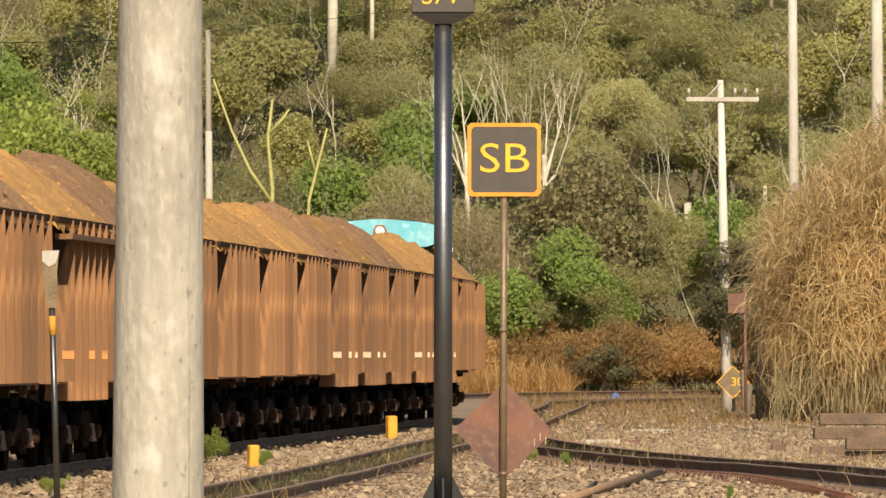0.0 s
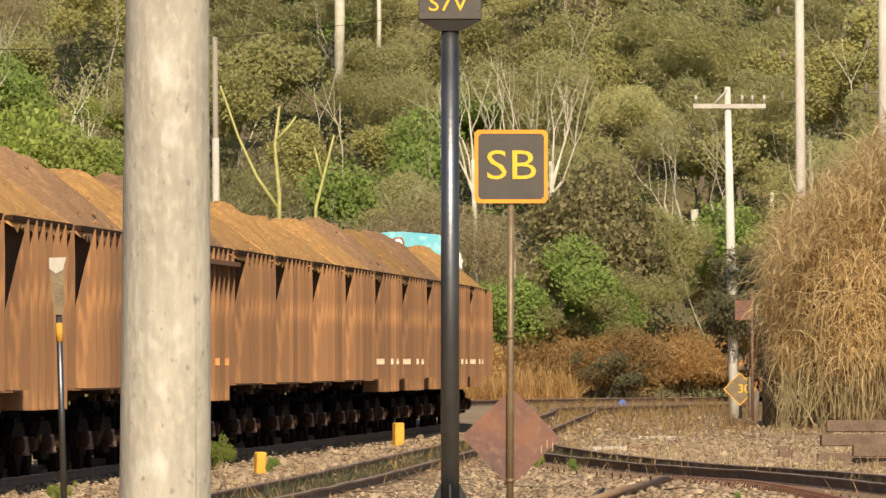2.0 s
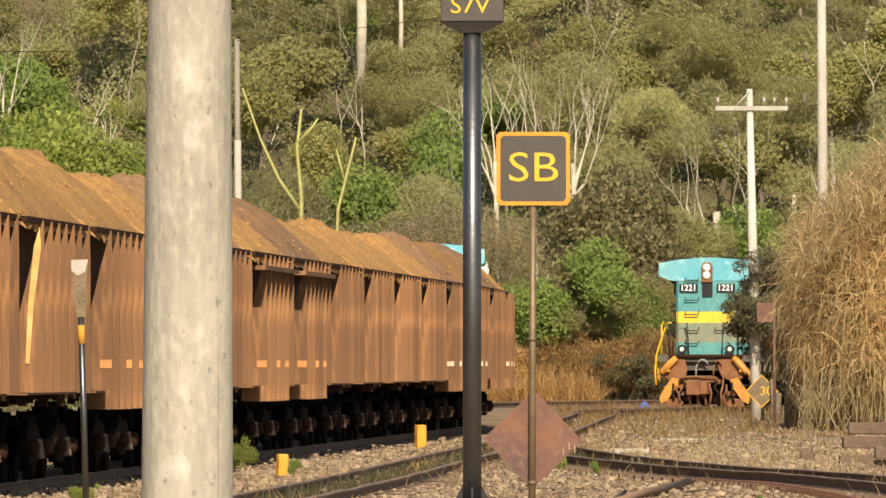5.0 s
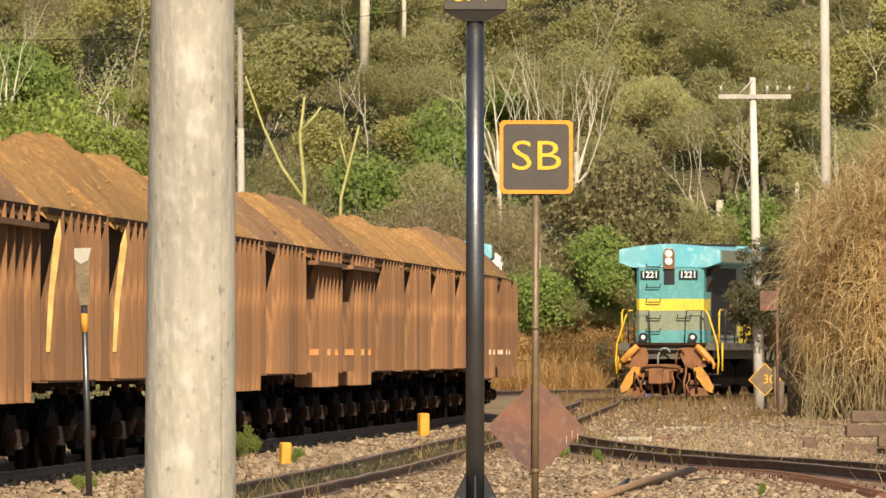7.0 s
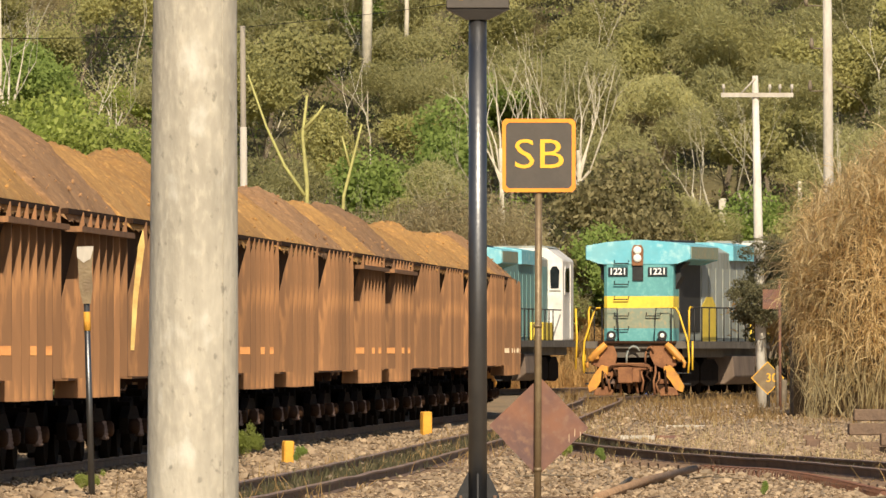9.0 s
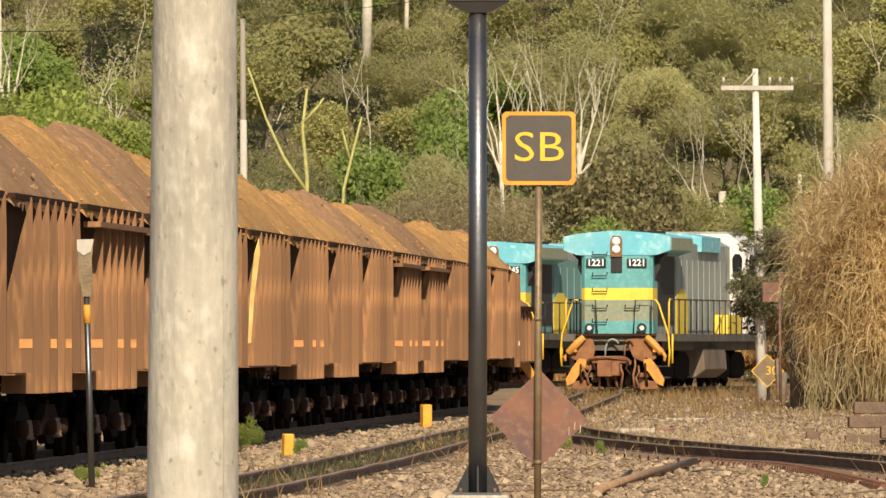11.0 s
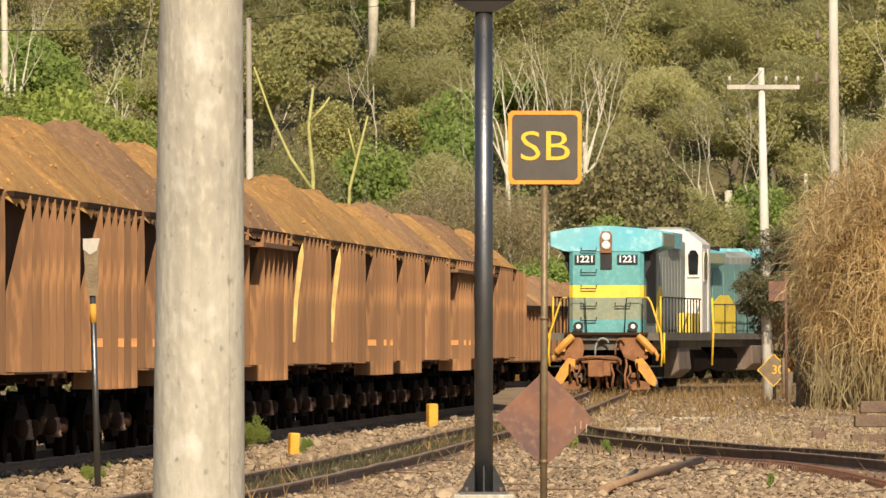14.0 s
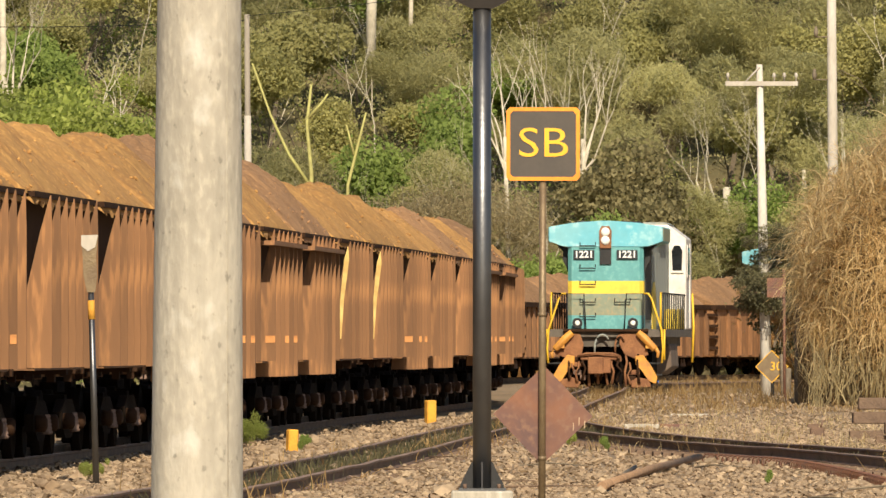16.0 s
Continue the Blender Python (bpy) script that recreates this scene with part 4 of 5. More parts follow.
def yellow_post(x, y, h, w, lean):
    p = part("yellow_stub_post", box(BM(), -w / 2, w / 2, -w / 2, w / 2, -0.1, h), "strip", bevel=0.02)
    p.matrix_basis = pose(x, y, -0.16, 2, lean, 20)
    tagged(p, "short square yellow painted post in ballast", "marker post", "yellow track-side posts")


build_concrete_pole()
build_mast()
build_sb_sign()
build_left_marker()
yellow_post(-2.17, 153.0, 0.36, 0.15, 1)
yellow_post(-0.24, 205.0, 0.48, 0.19, -1)


def build_crossarm_pole():
    p = empty("crossarm_pole", "pale old utility pole with a wooden crossarm", "utility pole", m=pose(7.84, 262.0, -0.2))
    part("shaft", tube(BM(), [(0.13, 0, 0), (0.03, 0, 4), (-0.06, 0, 8.45)], [0.15, 0.12, 0.075], n=12), "whitewash", p)
    part("crossarm", box(BM(), -0.9, 0.88, -0.12, -0.03, 7.92, 8.03), "pole_far", p)
    part("brace", tube(BM(), [(-0.42, -0.08, 8.0), (-0.06, -0.08, 8.38)], [0.025, 0.025], n=6), "pole_far", p)
    for x in (-0.84, 0.3, 0.55, 0.84):
        part("insulator", tube(BM(), [(x, -0.08, 8.02), (x, -0.08, 8.12), (x, -0.08, 8.14), (x, -0.08, 8.24)], [0.02, 0.02, 0.05, 0.03], n=8), "pole_far", p)


build_crossarm_pole()
for x, y, r0, r1, h, lb, mt in ((11.02, 300.0, 0.17, 0.12, 13.5, "tall grey concrete utility pole", "pole_far"), (12.95, 290.0, 0.2, 0.14, 14.0, "tall grey concrete utility pole", "pole_far"),
                                (-6.5, 358.0, 0.13, 0.09, 12.6, "old wooden pole with a whitened foot", "bark_grey")):
    p = empty("utility_pole", lb, "utility pole", m=pose(x, y, -0.2, 0, -0.4, 0))
    part("shaft", tube(BM(), [(0, 0, 0), (0, 0, h / 2), (0, 0, h)], [r0, (r0 + r1) / 2, r1], n=14), mt, p)
    if mt == "bark_grey":
        part("whitened_foot", tube(BM(), [(0, 0, 3), (0, 0, 9.2)], [0.135, 0.118], n=14), "pole_far", p)
    else:
        for z, xo in ((10.2, -0.45), (11.4, -0.6), (9.0, -0.5)):
            part("insulator", tube(BM(), [(xo, -0.1, z), (xo, -0.1, z + 0.12), (xo, -0.1, z + 0.3)], [0.04, 0.07, 0.03], n=8), "bark", p)
            part("bracket", tube(BM(), [(0, 0, z), (xo, -0.1, z)], [0.02, 0.02], n=6), "bark", p)


def wire(points, r=0.012):
    o = part("wire", tube(BM(), points, [r] * len(points), n=4), "black")
    tagged(o, "thin dark overhead wire before the woods", "wire", "overhead wires")


def sag(a, b, drop, n=10):
    return [Vector(a).lerp(Vector(b), i / n) - Vector((0, 0, drop * 4 * (i / n) * (1 - i / n))) for i in range(n + 1)]


wire(sag((-6.6, 358, 12.35), (11.0, 300, 13.2), 0.3), 0.009)
wire(sag((-6.6, 358, 12.2), (-30, 380, 13.5), 0.5))


def build_thirty_sign():
    p = empty("speed_sign", "small dark diamond sign with yellow outline and figures", "railway sign", m=pose(7.93, 257.0, -0.12))
    d, zc = 0.40, 0.95
    face = part("sign_face", prism(BM(), [(0, zc - d), (d, zc), (0, zc + d), (-d, zc)], "y", 0, 0.012), "galv", p, "dull brown sign sheet")
    b = BM()
    k = [(0, -d), (d, 0), (0, d), (-d, 0)]
    for i in range(4):
        j = (i + 1) % 4
        prism(b, [(k[i][0], k[i][1] + zc), (k[j][0], k[j][1] + zc), (k[j][0] * 0.94, k[j][1] * 0.94 + zc), (k[i][0] * 0.94, k[i][1] * 0.94 + zc)], "y", -0.008, 0.004)
    part("border", b, "yellow_txt", p, "yellow border")
    text("30", 0.30, face, pose(0.1, -0.006, zc, 90, 0, 0), "yellow_txt")
    part("post", tube(BM(), [(0.02, 0.05, 0), (0.02, 0.05, 1.2)], [0.04, 0.04], n=8), "black", p)
    part("front_stake", tube(BM(), [(0.27, -0.12, 0), (0.24, -0.12, 1.25)], [0.055, 0.05], n=8), "bark", p)
    p2 = empty("rusty_sign", "rust-brown square sign on a thin leaning pipe", "railway sign", m=pose(8.08, 252.0, -0.2))
    part("pipe", tube(BM(), [(0.0, 0, 0), (-0.02, 0, 3.35)], [0.035, 0.035], n=8), "rust_sign", p2)
    part("sign_face", box(BM(), -0.42, 0.02, -0.05, -0.04, 2.68, 3.14), "rust_sign", p2)


build_thirty_sign()
stump = part("dark_stump", tube(BM(), [(0, 0, 0), (0.02, 0, 0.6), (0.05, 0, 1.0)], [0.1, 0.09, 0.07], n=9), "bark")
stump.matrix_basis = pose(8.22, 255.0, -0.2)
tagged(stump, "dark charred stump beside the speed sign", "stump")


# ---- plants ----
def leaves(name, blobs, count, size, seed, material, parent=None, droop=0.0, long=0.55):
    """A crown: many separate leaves spread through ellipsoids (x, y, z, rx, ry, rz)."""
    rs = np.random.RandomState(seed)
    bl = np.array(blobs, float)
    vol = (bl[:, 3] * bl[:, 4] * bl[:, 5]) ** 0.67
    pick = rs.choice(len(bl), count, p=vol / vol.sum())
    d = rs.normal(size=(count, 3))
    d /= np.linalg.norm(d, axis=1)[:, None]
    rad = rs.uniform(0.25, 1.0, count) ** 0.45 * (1 + 0.22 * rs.normal(size=count) ** 2 * 0.5)
    c = bl[pick, :3] + d * bl[pick, 3:] * rad[:, None]
    u = rs.normal(size=(count, 3))
    u[:, 2] -= droop
    u /= np.linalg.norm(u, axis=1)[:, None]
    v = np.cross(u, np.array(SUN_FROM) + 0.25 * d + 0.5 * rs.normal(size=(count, 3)))
    v /= np.linalg.norm(v, axis=1)[:, None] + 1e-9
    s = size * rs.uniform(0.5, 1.4, count)[:, None]
    verts = np.stack([c - u * s, c + v * s * long * 2, c + u * s], 1).reshape(-1, 3)
    faces = np.arange(count * 3).reshape(-1, 3)
    me = bpy.data.meshes.new(name)
    me.from_pydata(verts.tolist(), [], faces.tolist())
    me.materials.append(M[material])
    ob = new(name, me)
    if parent is not None:
        ob.parent = parent
    return ob


def limbs(bm, p, d, r, length, depth, rr, tips, spread=0.6, upward=0.15, n=5):
    """Branches that fork and thin out."""
    pts, rad, q = [Vector(p)], [r], Vector(p)
    dd = Vector(d).normalized()
    for i in range(3):
        dd = (dd + Vector((rr.gauss(0, 0.13), rr.gauss(0, 0.13), upward * 0.4))).normalized()
        q = q + dd * length / 3
        pts.append(q.copy())
        rad.append(r * (1 - 0.16 * (i + 1)))
    tube(bm, pts, rad, n=n, caps=False)
    if depth == 0:
        tips.append(q)
        return
    for k in range(rr.choice((2, 2, 3))):
        nd = (dd + Vector((rr.gauss(0, spread), rr.gauss(0, spread), rr.gauss(upward, 0.25)))).normalized()
        limbs(bm, pts[rr.choice((2, 3, 3))], nd, rad[-1] * 0.72, length * rr.uniform(0.55, 0.85), depth - 1, rr, tips, spread, upward, max(3, n - 1))


def build_tree(seed, h, crown_r, label, material, count, size, bark="bark", droop=0.2, shrub=False, flat=0.75, long=0.55):
    rr = random.Random(seed)
    g = empty("bush" if shrub else "tree", label, "bush" if shrub else "tree", "hillside bushes" if shrub else "hillside trees")
    bm, tips = BM(), []
    stems = 4 if shrub else 1
    for i in range(stems):
        limbs(bm, (rr.uniform(-0.3, 0.3) if shrub else 0, rr.uniform(-0.3, 0.3) if shrub else 0, -0.3), (rr.gauss(0, 0.35 if shrub else 0.07), rr.gauss(0, 0.3 if shrub else 0.07), 1), 0.03 * h ** 0.8 * (0.5 if shrub else 0.75), h * 0.42, 3, rr, tips, 0.55, 0.1)
    part("trunk", bm, bark, g)
    rr.shuffle(tips)
    blobs = []
    for p in tips[:26]:
        r = crown_r * rr.uniform(0.26, 0.5)
        blobs.append((p.x, p.y, p.z, r, r, r * flat))
    leaves("crown", blobs, count, size, seed, material, g, droop, long)
    return g


def build_bare(seed, h, label, bark, depth=4, spread=0.5, stems=1, r=0.07):
    rr = random.Random(seed)
    g = empty("bare_tree", label, "bare tree", "bare trees on the hillside")
    bm = BM()
    for i in range(stems):
        limbs(bm, (rr.uniform(-0.2, 0.2), 0, -0.3), (rr.gauss(0, 0.2), rr.gauss(0, 0.15), 1), r, h * 0.42, depth, rr, [], spread, 0.2)
    part("trunk", bm, bark, g)
    return g


def plant(master, used, x, y, z=None, turn=0.0, scale=1.0, sz=None):
    """Put a plant at a place: the master itself first, copies after that."""
    m = pose(x, y, height(x, y) - 0.05 if z is None else z, 0, 0, turn)
    if master in used:
        ob = copy_thing(master, m)
    else:
        used.add(master)
        ob = master
        ob.matrix_basis = m
    ob.scale = (scale, scale, (sz or 1.0) * scale)
    return ob


used = set()
rr = random.Random(11)
OLIVE = [build_tree(100 + i, 6.6, 2.3, "olive-green leafy hillside tree", "leaf_olive", 14000, 0.075) for i in range(4)]
FINE = [build_tree(120 + i, 7.5, 2.2, "feathery yellow-green hillside tree", "leaf_fine", 17000, 0.105, droop=0.5, long=0.15) for i in range(3)]
GREEN = [build_tree(140 + i, 5.6, 2.3, "fresh green hillside tree", "leaf_green", 12000, 0.085) for i in range(3)]
BRIGHT = [build_tree(160 + i, 3.6, 1.6, "bright green leafy bush", "leaf_bright", 9000, 0.08, shrub=True) for i in range(3)]
DARK = [build_tree(180 + i, 4.6, 2.1, "dark brown-green broad-leaved tree", "leaf_dark", 11000, 0.085, droop=0.5) for i in range(2)]
GREY = [build_tree(200 + i, 4.0, 1.9, "greyish dry twiggy bush", "leaf_grey", 8500, 0.10, shrub=True, droop=-0.5, long=0.13) for i in range(3)]
DRY = [build_tree(220 + i, 2.4, 1.5, "brown dry brush at the foot of the hill", "leaf_dry", 9000, 0.09, shrub=True, droop=-0.5, long=0.2) for i in range(3)]

LUSH = build_tree(171, 5.8, 2.7, "bright green dense leafy tree", "leaf_bright", 20000, 0.08)
for x, y, s in ((-14.3, 365, 1.45), (-12.2, 364, 1.35), (-10.4, 365, 1.3), (-16.5, 366, 1.4)):
    plant(LUSH, used, x, y, None, rr.uniform(0, 360), s)
# hillside in rows, front to back
for row, y in enumerate((368, 373, 378, 384, 390, 397, 404, 412, 421)):
    n = 15
    for i in range(n):
        x = -21 + 42 * (i + 0.5 * (row % 2) + rr.uniform(-0.35, 0.35)) / (n - 0.5)
        q = rr.random()
        if x < -8 and y < 395:
            pool = GREEN if q < 0.55 else BRIGHT if q < 0.75 else OLIVE
        elif row < 2:
            pool = GREY if q < 0.35 else OLIVE if q < 0.58 else GREEN if q < 0.64 else FINE
        else:
            pool = OLIVE if q < 0.3 else FINE if q < 0.72 else GREEN if q < 0.86 else GREY if q < 0.97 else DARK
        plant(rr.choice(pool), used, x, y + rr.uniform(-2, 2), turn=rr.uniform(0, 360), scale=rr.uniform(0.7, 1.15))
# low growth that covers the slope
for nm, mt, cnt, size, sd in (("undergrowth", "leaf_fine", 150000, 0.065, 61), ("undergrowth", "leaf_grey", 50000, 0.06, 62), ("undergrowth", "leaf_green", 50000, 0.075, 63)):
    rb = random.Random(sd)
    blobs = []
    for _ in range(420):
        x, y = rb.uniform(-23, 23), 361 + 66 * rb.random()
        blobs.append((x, y, height(x, y) + rb.uniform(0.2, 1.3), rb.uniform(0.7, 1.6), 1.0, rb.uniform(0.6, 1.5)))
    o = leaves(nm, blobs, cnt, size, sd, mt, droop=0.3)
    tagged(o, "tangled leafy growth covering the hillside", "undergrowth", kind="stuff")
# named trees before the hill
for t, x, y, z, s in ((DARK[0], 5.9, 361, 1.6, 1.25), (DARK[1], 7.6, 362, 1.2, 1.1), (GREEN[1], 4.2, 357, -0.2, 0.9), (GREEN[2], 5.4, 357.6, 0.6, 0.68), (GREEN[0], 3.1, 358.4, 0.3, 0.75),
                      (GREEN[0], -12.2, 362, -0.2, 1.15), (BRIGHT[1], -14.4, 363, 2.0, 1.2), (BRIGHT[0], -10.3, 363, 1.8, 1.2), (GREEN[1], -15.2, 364, 0.5, 1.1), (GREEN[2], -9.2, 365, 0.2, 1.0),
                      (GREEN[1], 11.2, 366, 0.4, 1.0), (FINE[0], 9.2, 364, 0, 0.8), (OLIVE[1], 13.5, 362, 0, 1.0), (FINE[1], 7.2, 358, -0.4, 0.62), (FINE[2], 6.2, 357.5, -0.4, 0.55),
                      (GREY[0], -2.2, 360, 1.5, 1.1), (GREY[1], -0.6, 361, 1.7, 1.2), (GREY[2], 1.0, 360, 2.0, 1.2), (GREY[0], -4.0, 361, 2.0, 1.0)):
    plant(t, used, x, y, z, rr.uniform(0, 360), s)
for i in range(26):
    x = -3 + 17 * (i + rr.uniform(-0.4, 0.4)) / 26
    plant(rr.choice(DRY), used, x, rr.uniform(355.5, 359.5), -0.2, rr.uniform(0, 360), rr.uniform(0.75, 1.2))

# bare trees and pale trunks
PALE = [build_bare(300 + i, 6.5, "pale bare tree with bleached branches", "bark_pale", stems=2 + i % 2, r=0.08) for i in range(3)]
for i, (x, y, z, s) in enumerate(((1.2, 364, 0.3, 1.2), (-1.8, 361, 0, 1.2), (-3.4, 362, 0.3, 1.15), (0.2, 362, 0, 1.25), (-15.0, 372, 9.0, 0.9), (9.5, 368, 5.2, 0.8), (11.0, 370, 5.0, 0.9), (-11.5, 374, 8.2, 0.7), (13.5, 366, 4.8, 0.8))):
    plant(PALE[i % 3], used, x, y, z, rr.uniform(0, 360), s)

def build_spray(seed, x, y, fork, r, spread=0.42):
    """Bare tree: one pale stem, then a fan of branches from the fork height up."""
    rr = random.Random(seed)
    g = empty("bare_tree", "pale bare tree with a fan of bleached branches", "bare tree", "bare trees on the hillside", m=pose(x, y, height(x, y)))
    bm = tube(BM(), [(0, 0, -0.3), (0.12, 0, fork * 0.5), (0, 0, fork)], [r, r * 0.85, r * 0.7], n=7)
    part("trunk", bm, "bark_pale", g)
    for k in range(6):
        a, branch = -0.75 + 0.3 * k, BM()
        limbs(branch, (0, 0, fork * rr.uniform(0.82, 0.99)), (a + rr.gauss(0, 0.1), rr.gauss(0, 0.2), 1), r * 0.5, 1.9, 2, rr, [], spread, 0.25)
        part("branch", branch, "bark_pale", g)


build_spray(41, 2.1, 361.6, 8.5, 0.10)
build_spray(44, 4.75, 361.8, 8.2, 0.11)
build_spray(47, 3.4, 362.5, 8.3, 0.07)

STEM = [build_bare(330 + i, 7.0, "thin pale bare sapling among the trees", "bark_pale", depth=3, spread=0.35, r=0.035) for i in range(3)]
for i in range(34):
    x, y = rr.uniform(-17, 17), rr.uniform(358, 392)
    plant(STEM[i % 3], used, x, y, height(x, y) + rr.uniform(0.5, 3.5), rr.uniform(0, 360), rr.uniform(0.6, 1.1))


def build_snag(points, r):
    g = empty("snag", "yellowish bare forked trunk before the woods", "bare tree")
    bm = BM()
    for k, pts in enumerate(points):
        tube(bm, pts, [r * (1 - 0.55 * i / max(1, len(pts) - 1)) * (1 if k == 0 else 0.75) for i in range(len(pts))], n=7)
    part("trunk", bm, "bark_yellow", g)


build_snag([[(-4.4, 352, 3.0), (-4.35, 352, 7.0), (-4.5, 352, 8.6), (-4.35, 352, 9.9)], [(-4.42, 352, 6.6), (-5.1, 352, 7.6), (-5.7, 352, 8.9), (-6.3, 352, 10.6)], [(-4.45, 352, 8.8), (-4.0, 352, 9.3), (-3.8, 352, 9.6)]], 0.09)
build_snag([[(-3.3, 353, 3.0), (-3.15, 353, 6.6), (-2.75, 353, 8.2), (-2.55, 353, 9.0)], [(-2.95, 353, 7.6), (-3.2, 353, 8.6)]], 0.07)
for x, y, z0, z1, r in ((-2.62, 386, 13.6, 18.5, 0.2), (-15.4, 372, 10, 17, 0.13), (-1.2, 388, 13.8, 18, 0.09), (9.9, 372, 6.4, 8.8, 0.17), (10.5, 372, 6.4, 8.0, 0.12), (12.6, 372, 6.0, 9.4, 0.09), (-5.0, 360, 4, 6.8, 0.06)):
    o = empty("dead_tree", "pale straight trunk standing in the woods", "dead tree")
    part("trunk", tube(BM(), [(0, 0, 0), (0.04, 0, (z1 - z0) / 2), (0.0, 0, z1 - z0)], [r, r * 0.95, r * 0.8], n=10), "bark_pale", o)
    o.matrix_basis = pose(x, y, z0 - 2.0)

# dark vine shrub at the crossarm pole
VINE = build_tree(400, 2.6, 1.0, "dark green vine shrub, round a pole and as a dark brush hole", "leaf_vine", 4500, 0.06, shrub=True)
plant(VINE, used, 8.2, 261.75, 1.5, 10, 0.66)
plant(VINE, used, 8.75, 263.0, -0.2, 70, 0.9)
plant(VINE, used, 8.5, 262.1, 1.4, 250, 0.7)
plant(VINE, used, 8.65, 262.3, 2.2, 310, 0.6)
plant(VINE, used, 7.95, 261.9, 3.2, 30, 0.45)
# added bush whose dark leaves stand in for a shaded hole in the brush
plant(VINE, used, 6.5, 354.5, -0.1, 30, 0.75)
plant(VINE, used, 8.0, 261.75, 2.2, 200, 0.5)
plant(GREY[1], used, 8.75, 263.5, 2.0, 40, 0.6)
plant(DRY[0], used, 9.2, 264, 0.6, 40, 1.0)


# ---- dry cane thicket ----
def blades(name, roots, material, seed, length, width, lean, droop, seg=5):
    """Long bent blades, each a narrow tapering ribbon."""
    rs = random.Random(seed)
    verts, faces = [], []
    for x, y, z in roots:
        a = rs.uniform(0, 6.2832)
        d = Vector((math.cos(a), math.sin(a), 0))
        side = Vector((-d.y, d.x, 0)) * 0.6 + Vector((rs.uniform(-0.5, 0.5), rs.uniform(-0.5, 0.5), rs.uniform(-0.4, 0.4)))
        side.normalize()
        le, w = rs.uniform(*length), width * rs.uniform(0.6, 1.4)
        el = rs.uniform(*lean)
        p, base = Vector((x, y, z)), len(verts)
        bend = rs.uniform(*droop) / seg
        for i in range(seg + 1):
            f = i / seg
            ww = w * (1 - f) ** 0.7 + 0.002
            verts.append(p - side * ww)
            verts.append(p + side * ww)
            p = p + (d * math.cos(el) + Vector((0, 0, math.sin(el)))) * le / seg
            el -= bend
        for i in range(seg):
            k = base + 2 * i
            faces.append((k, k + 1, k + 3, k + 2))
    me = bpy.data.meshes.new(name)
    me.from_pydata([tuple(v) for v in verts], [], faces)
    me.materials.append(M[material])
    return new(name, me)


def cane_top(x):
    """Height of the thicket along x."""
    return 0.5 + 4.15 * min(1, max(0, (x - 7.65) / 0.55)) ** 0.6 + max(0, x - 8.1) * 0.88


def build_cane():
    g = empty("cane_thicket", "tall dry golden cane thicket with drooping leaves", "cane thicket")
    # dark shell inside the thicket: its colour paints the shade between canes
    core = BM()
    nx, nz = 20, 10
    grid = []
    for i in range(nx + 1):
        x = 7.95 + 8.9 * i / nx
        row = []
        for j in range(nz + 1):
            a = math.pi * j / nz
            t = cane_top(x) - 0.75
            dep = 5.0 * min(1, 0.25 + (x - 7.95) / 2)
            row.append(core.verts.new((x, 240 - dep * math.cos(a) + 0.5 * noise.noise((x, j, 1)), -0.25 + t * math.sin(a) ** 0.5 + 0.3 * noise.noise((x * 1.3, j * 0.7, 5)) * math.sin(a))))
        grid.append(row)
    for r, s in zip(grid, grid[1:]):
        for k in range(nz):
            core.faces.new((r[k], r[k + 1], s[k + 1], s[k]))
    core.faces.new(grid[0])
    part("shaded_core", core, "cane_shade_core", g)
    rs = random.Random(77)
    roots, top, dark = [], [], []
    for _ in range(17000):
        x = 7.98 + 8.5 * rs.random() ** 1.5
        z = rs.uniform(0.16, 1.0) * cane_top(x)
        if z < 1.5 and rs.random() < 0.75:
            continue
        x += 0.55 * max(0.0, 1 - z / 2.6)
        front = 239.4 - 4.9 * min(1, 0.25 + max(0, x - 7.95) / 2) * (1 - (max(0.0, z - 0.3) / max(0.6, cane_top(x))) ** 3)
        roots.append((x, front + rs.uniform(-0.7, 0.5), z))
    for _ in range(4200):
        x = 7.98 + 8.4 * rs.random()
        top.append((x, rs.uniform(234, 241), cane_top(x) * rs.uniform(0.72, 0.95)))
    for _ in range(700):
        x = 8.05 + 4.3 * rs.random()
        dark.append((x, rs.uniform(233.5, 236), rs.uniform(-0.2, 0.8)))
    for nm, rt, ln, wd, le, dr, sd in (("drooping_leaves", roots, (0.25, 1.2), 0.0095, (-0.9, 1.2), (0.6, 3.2), 1), ("upper_leaves", top, (0.4, 1.2), 0.012, (0.3, 1.5), (0.4, 2.2), 2), ("undergrowth", dark, (0.4, 1.3), 0.012, (0.9, 1.55), (0.0, 0.9), 3)):
        o = blades(nm, rt, "leaf_grey" if nm == "undergrowth" else "straw", sd, ln, wd, le, dr)
        o.parent = g
        o["kind"] = "stuff"


build_cane()


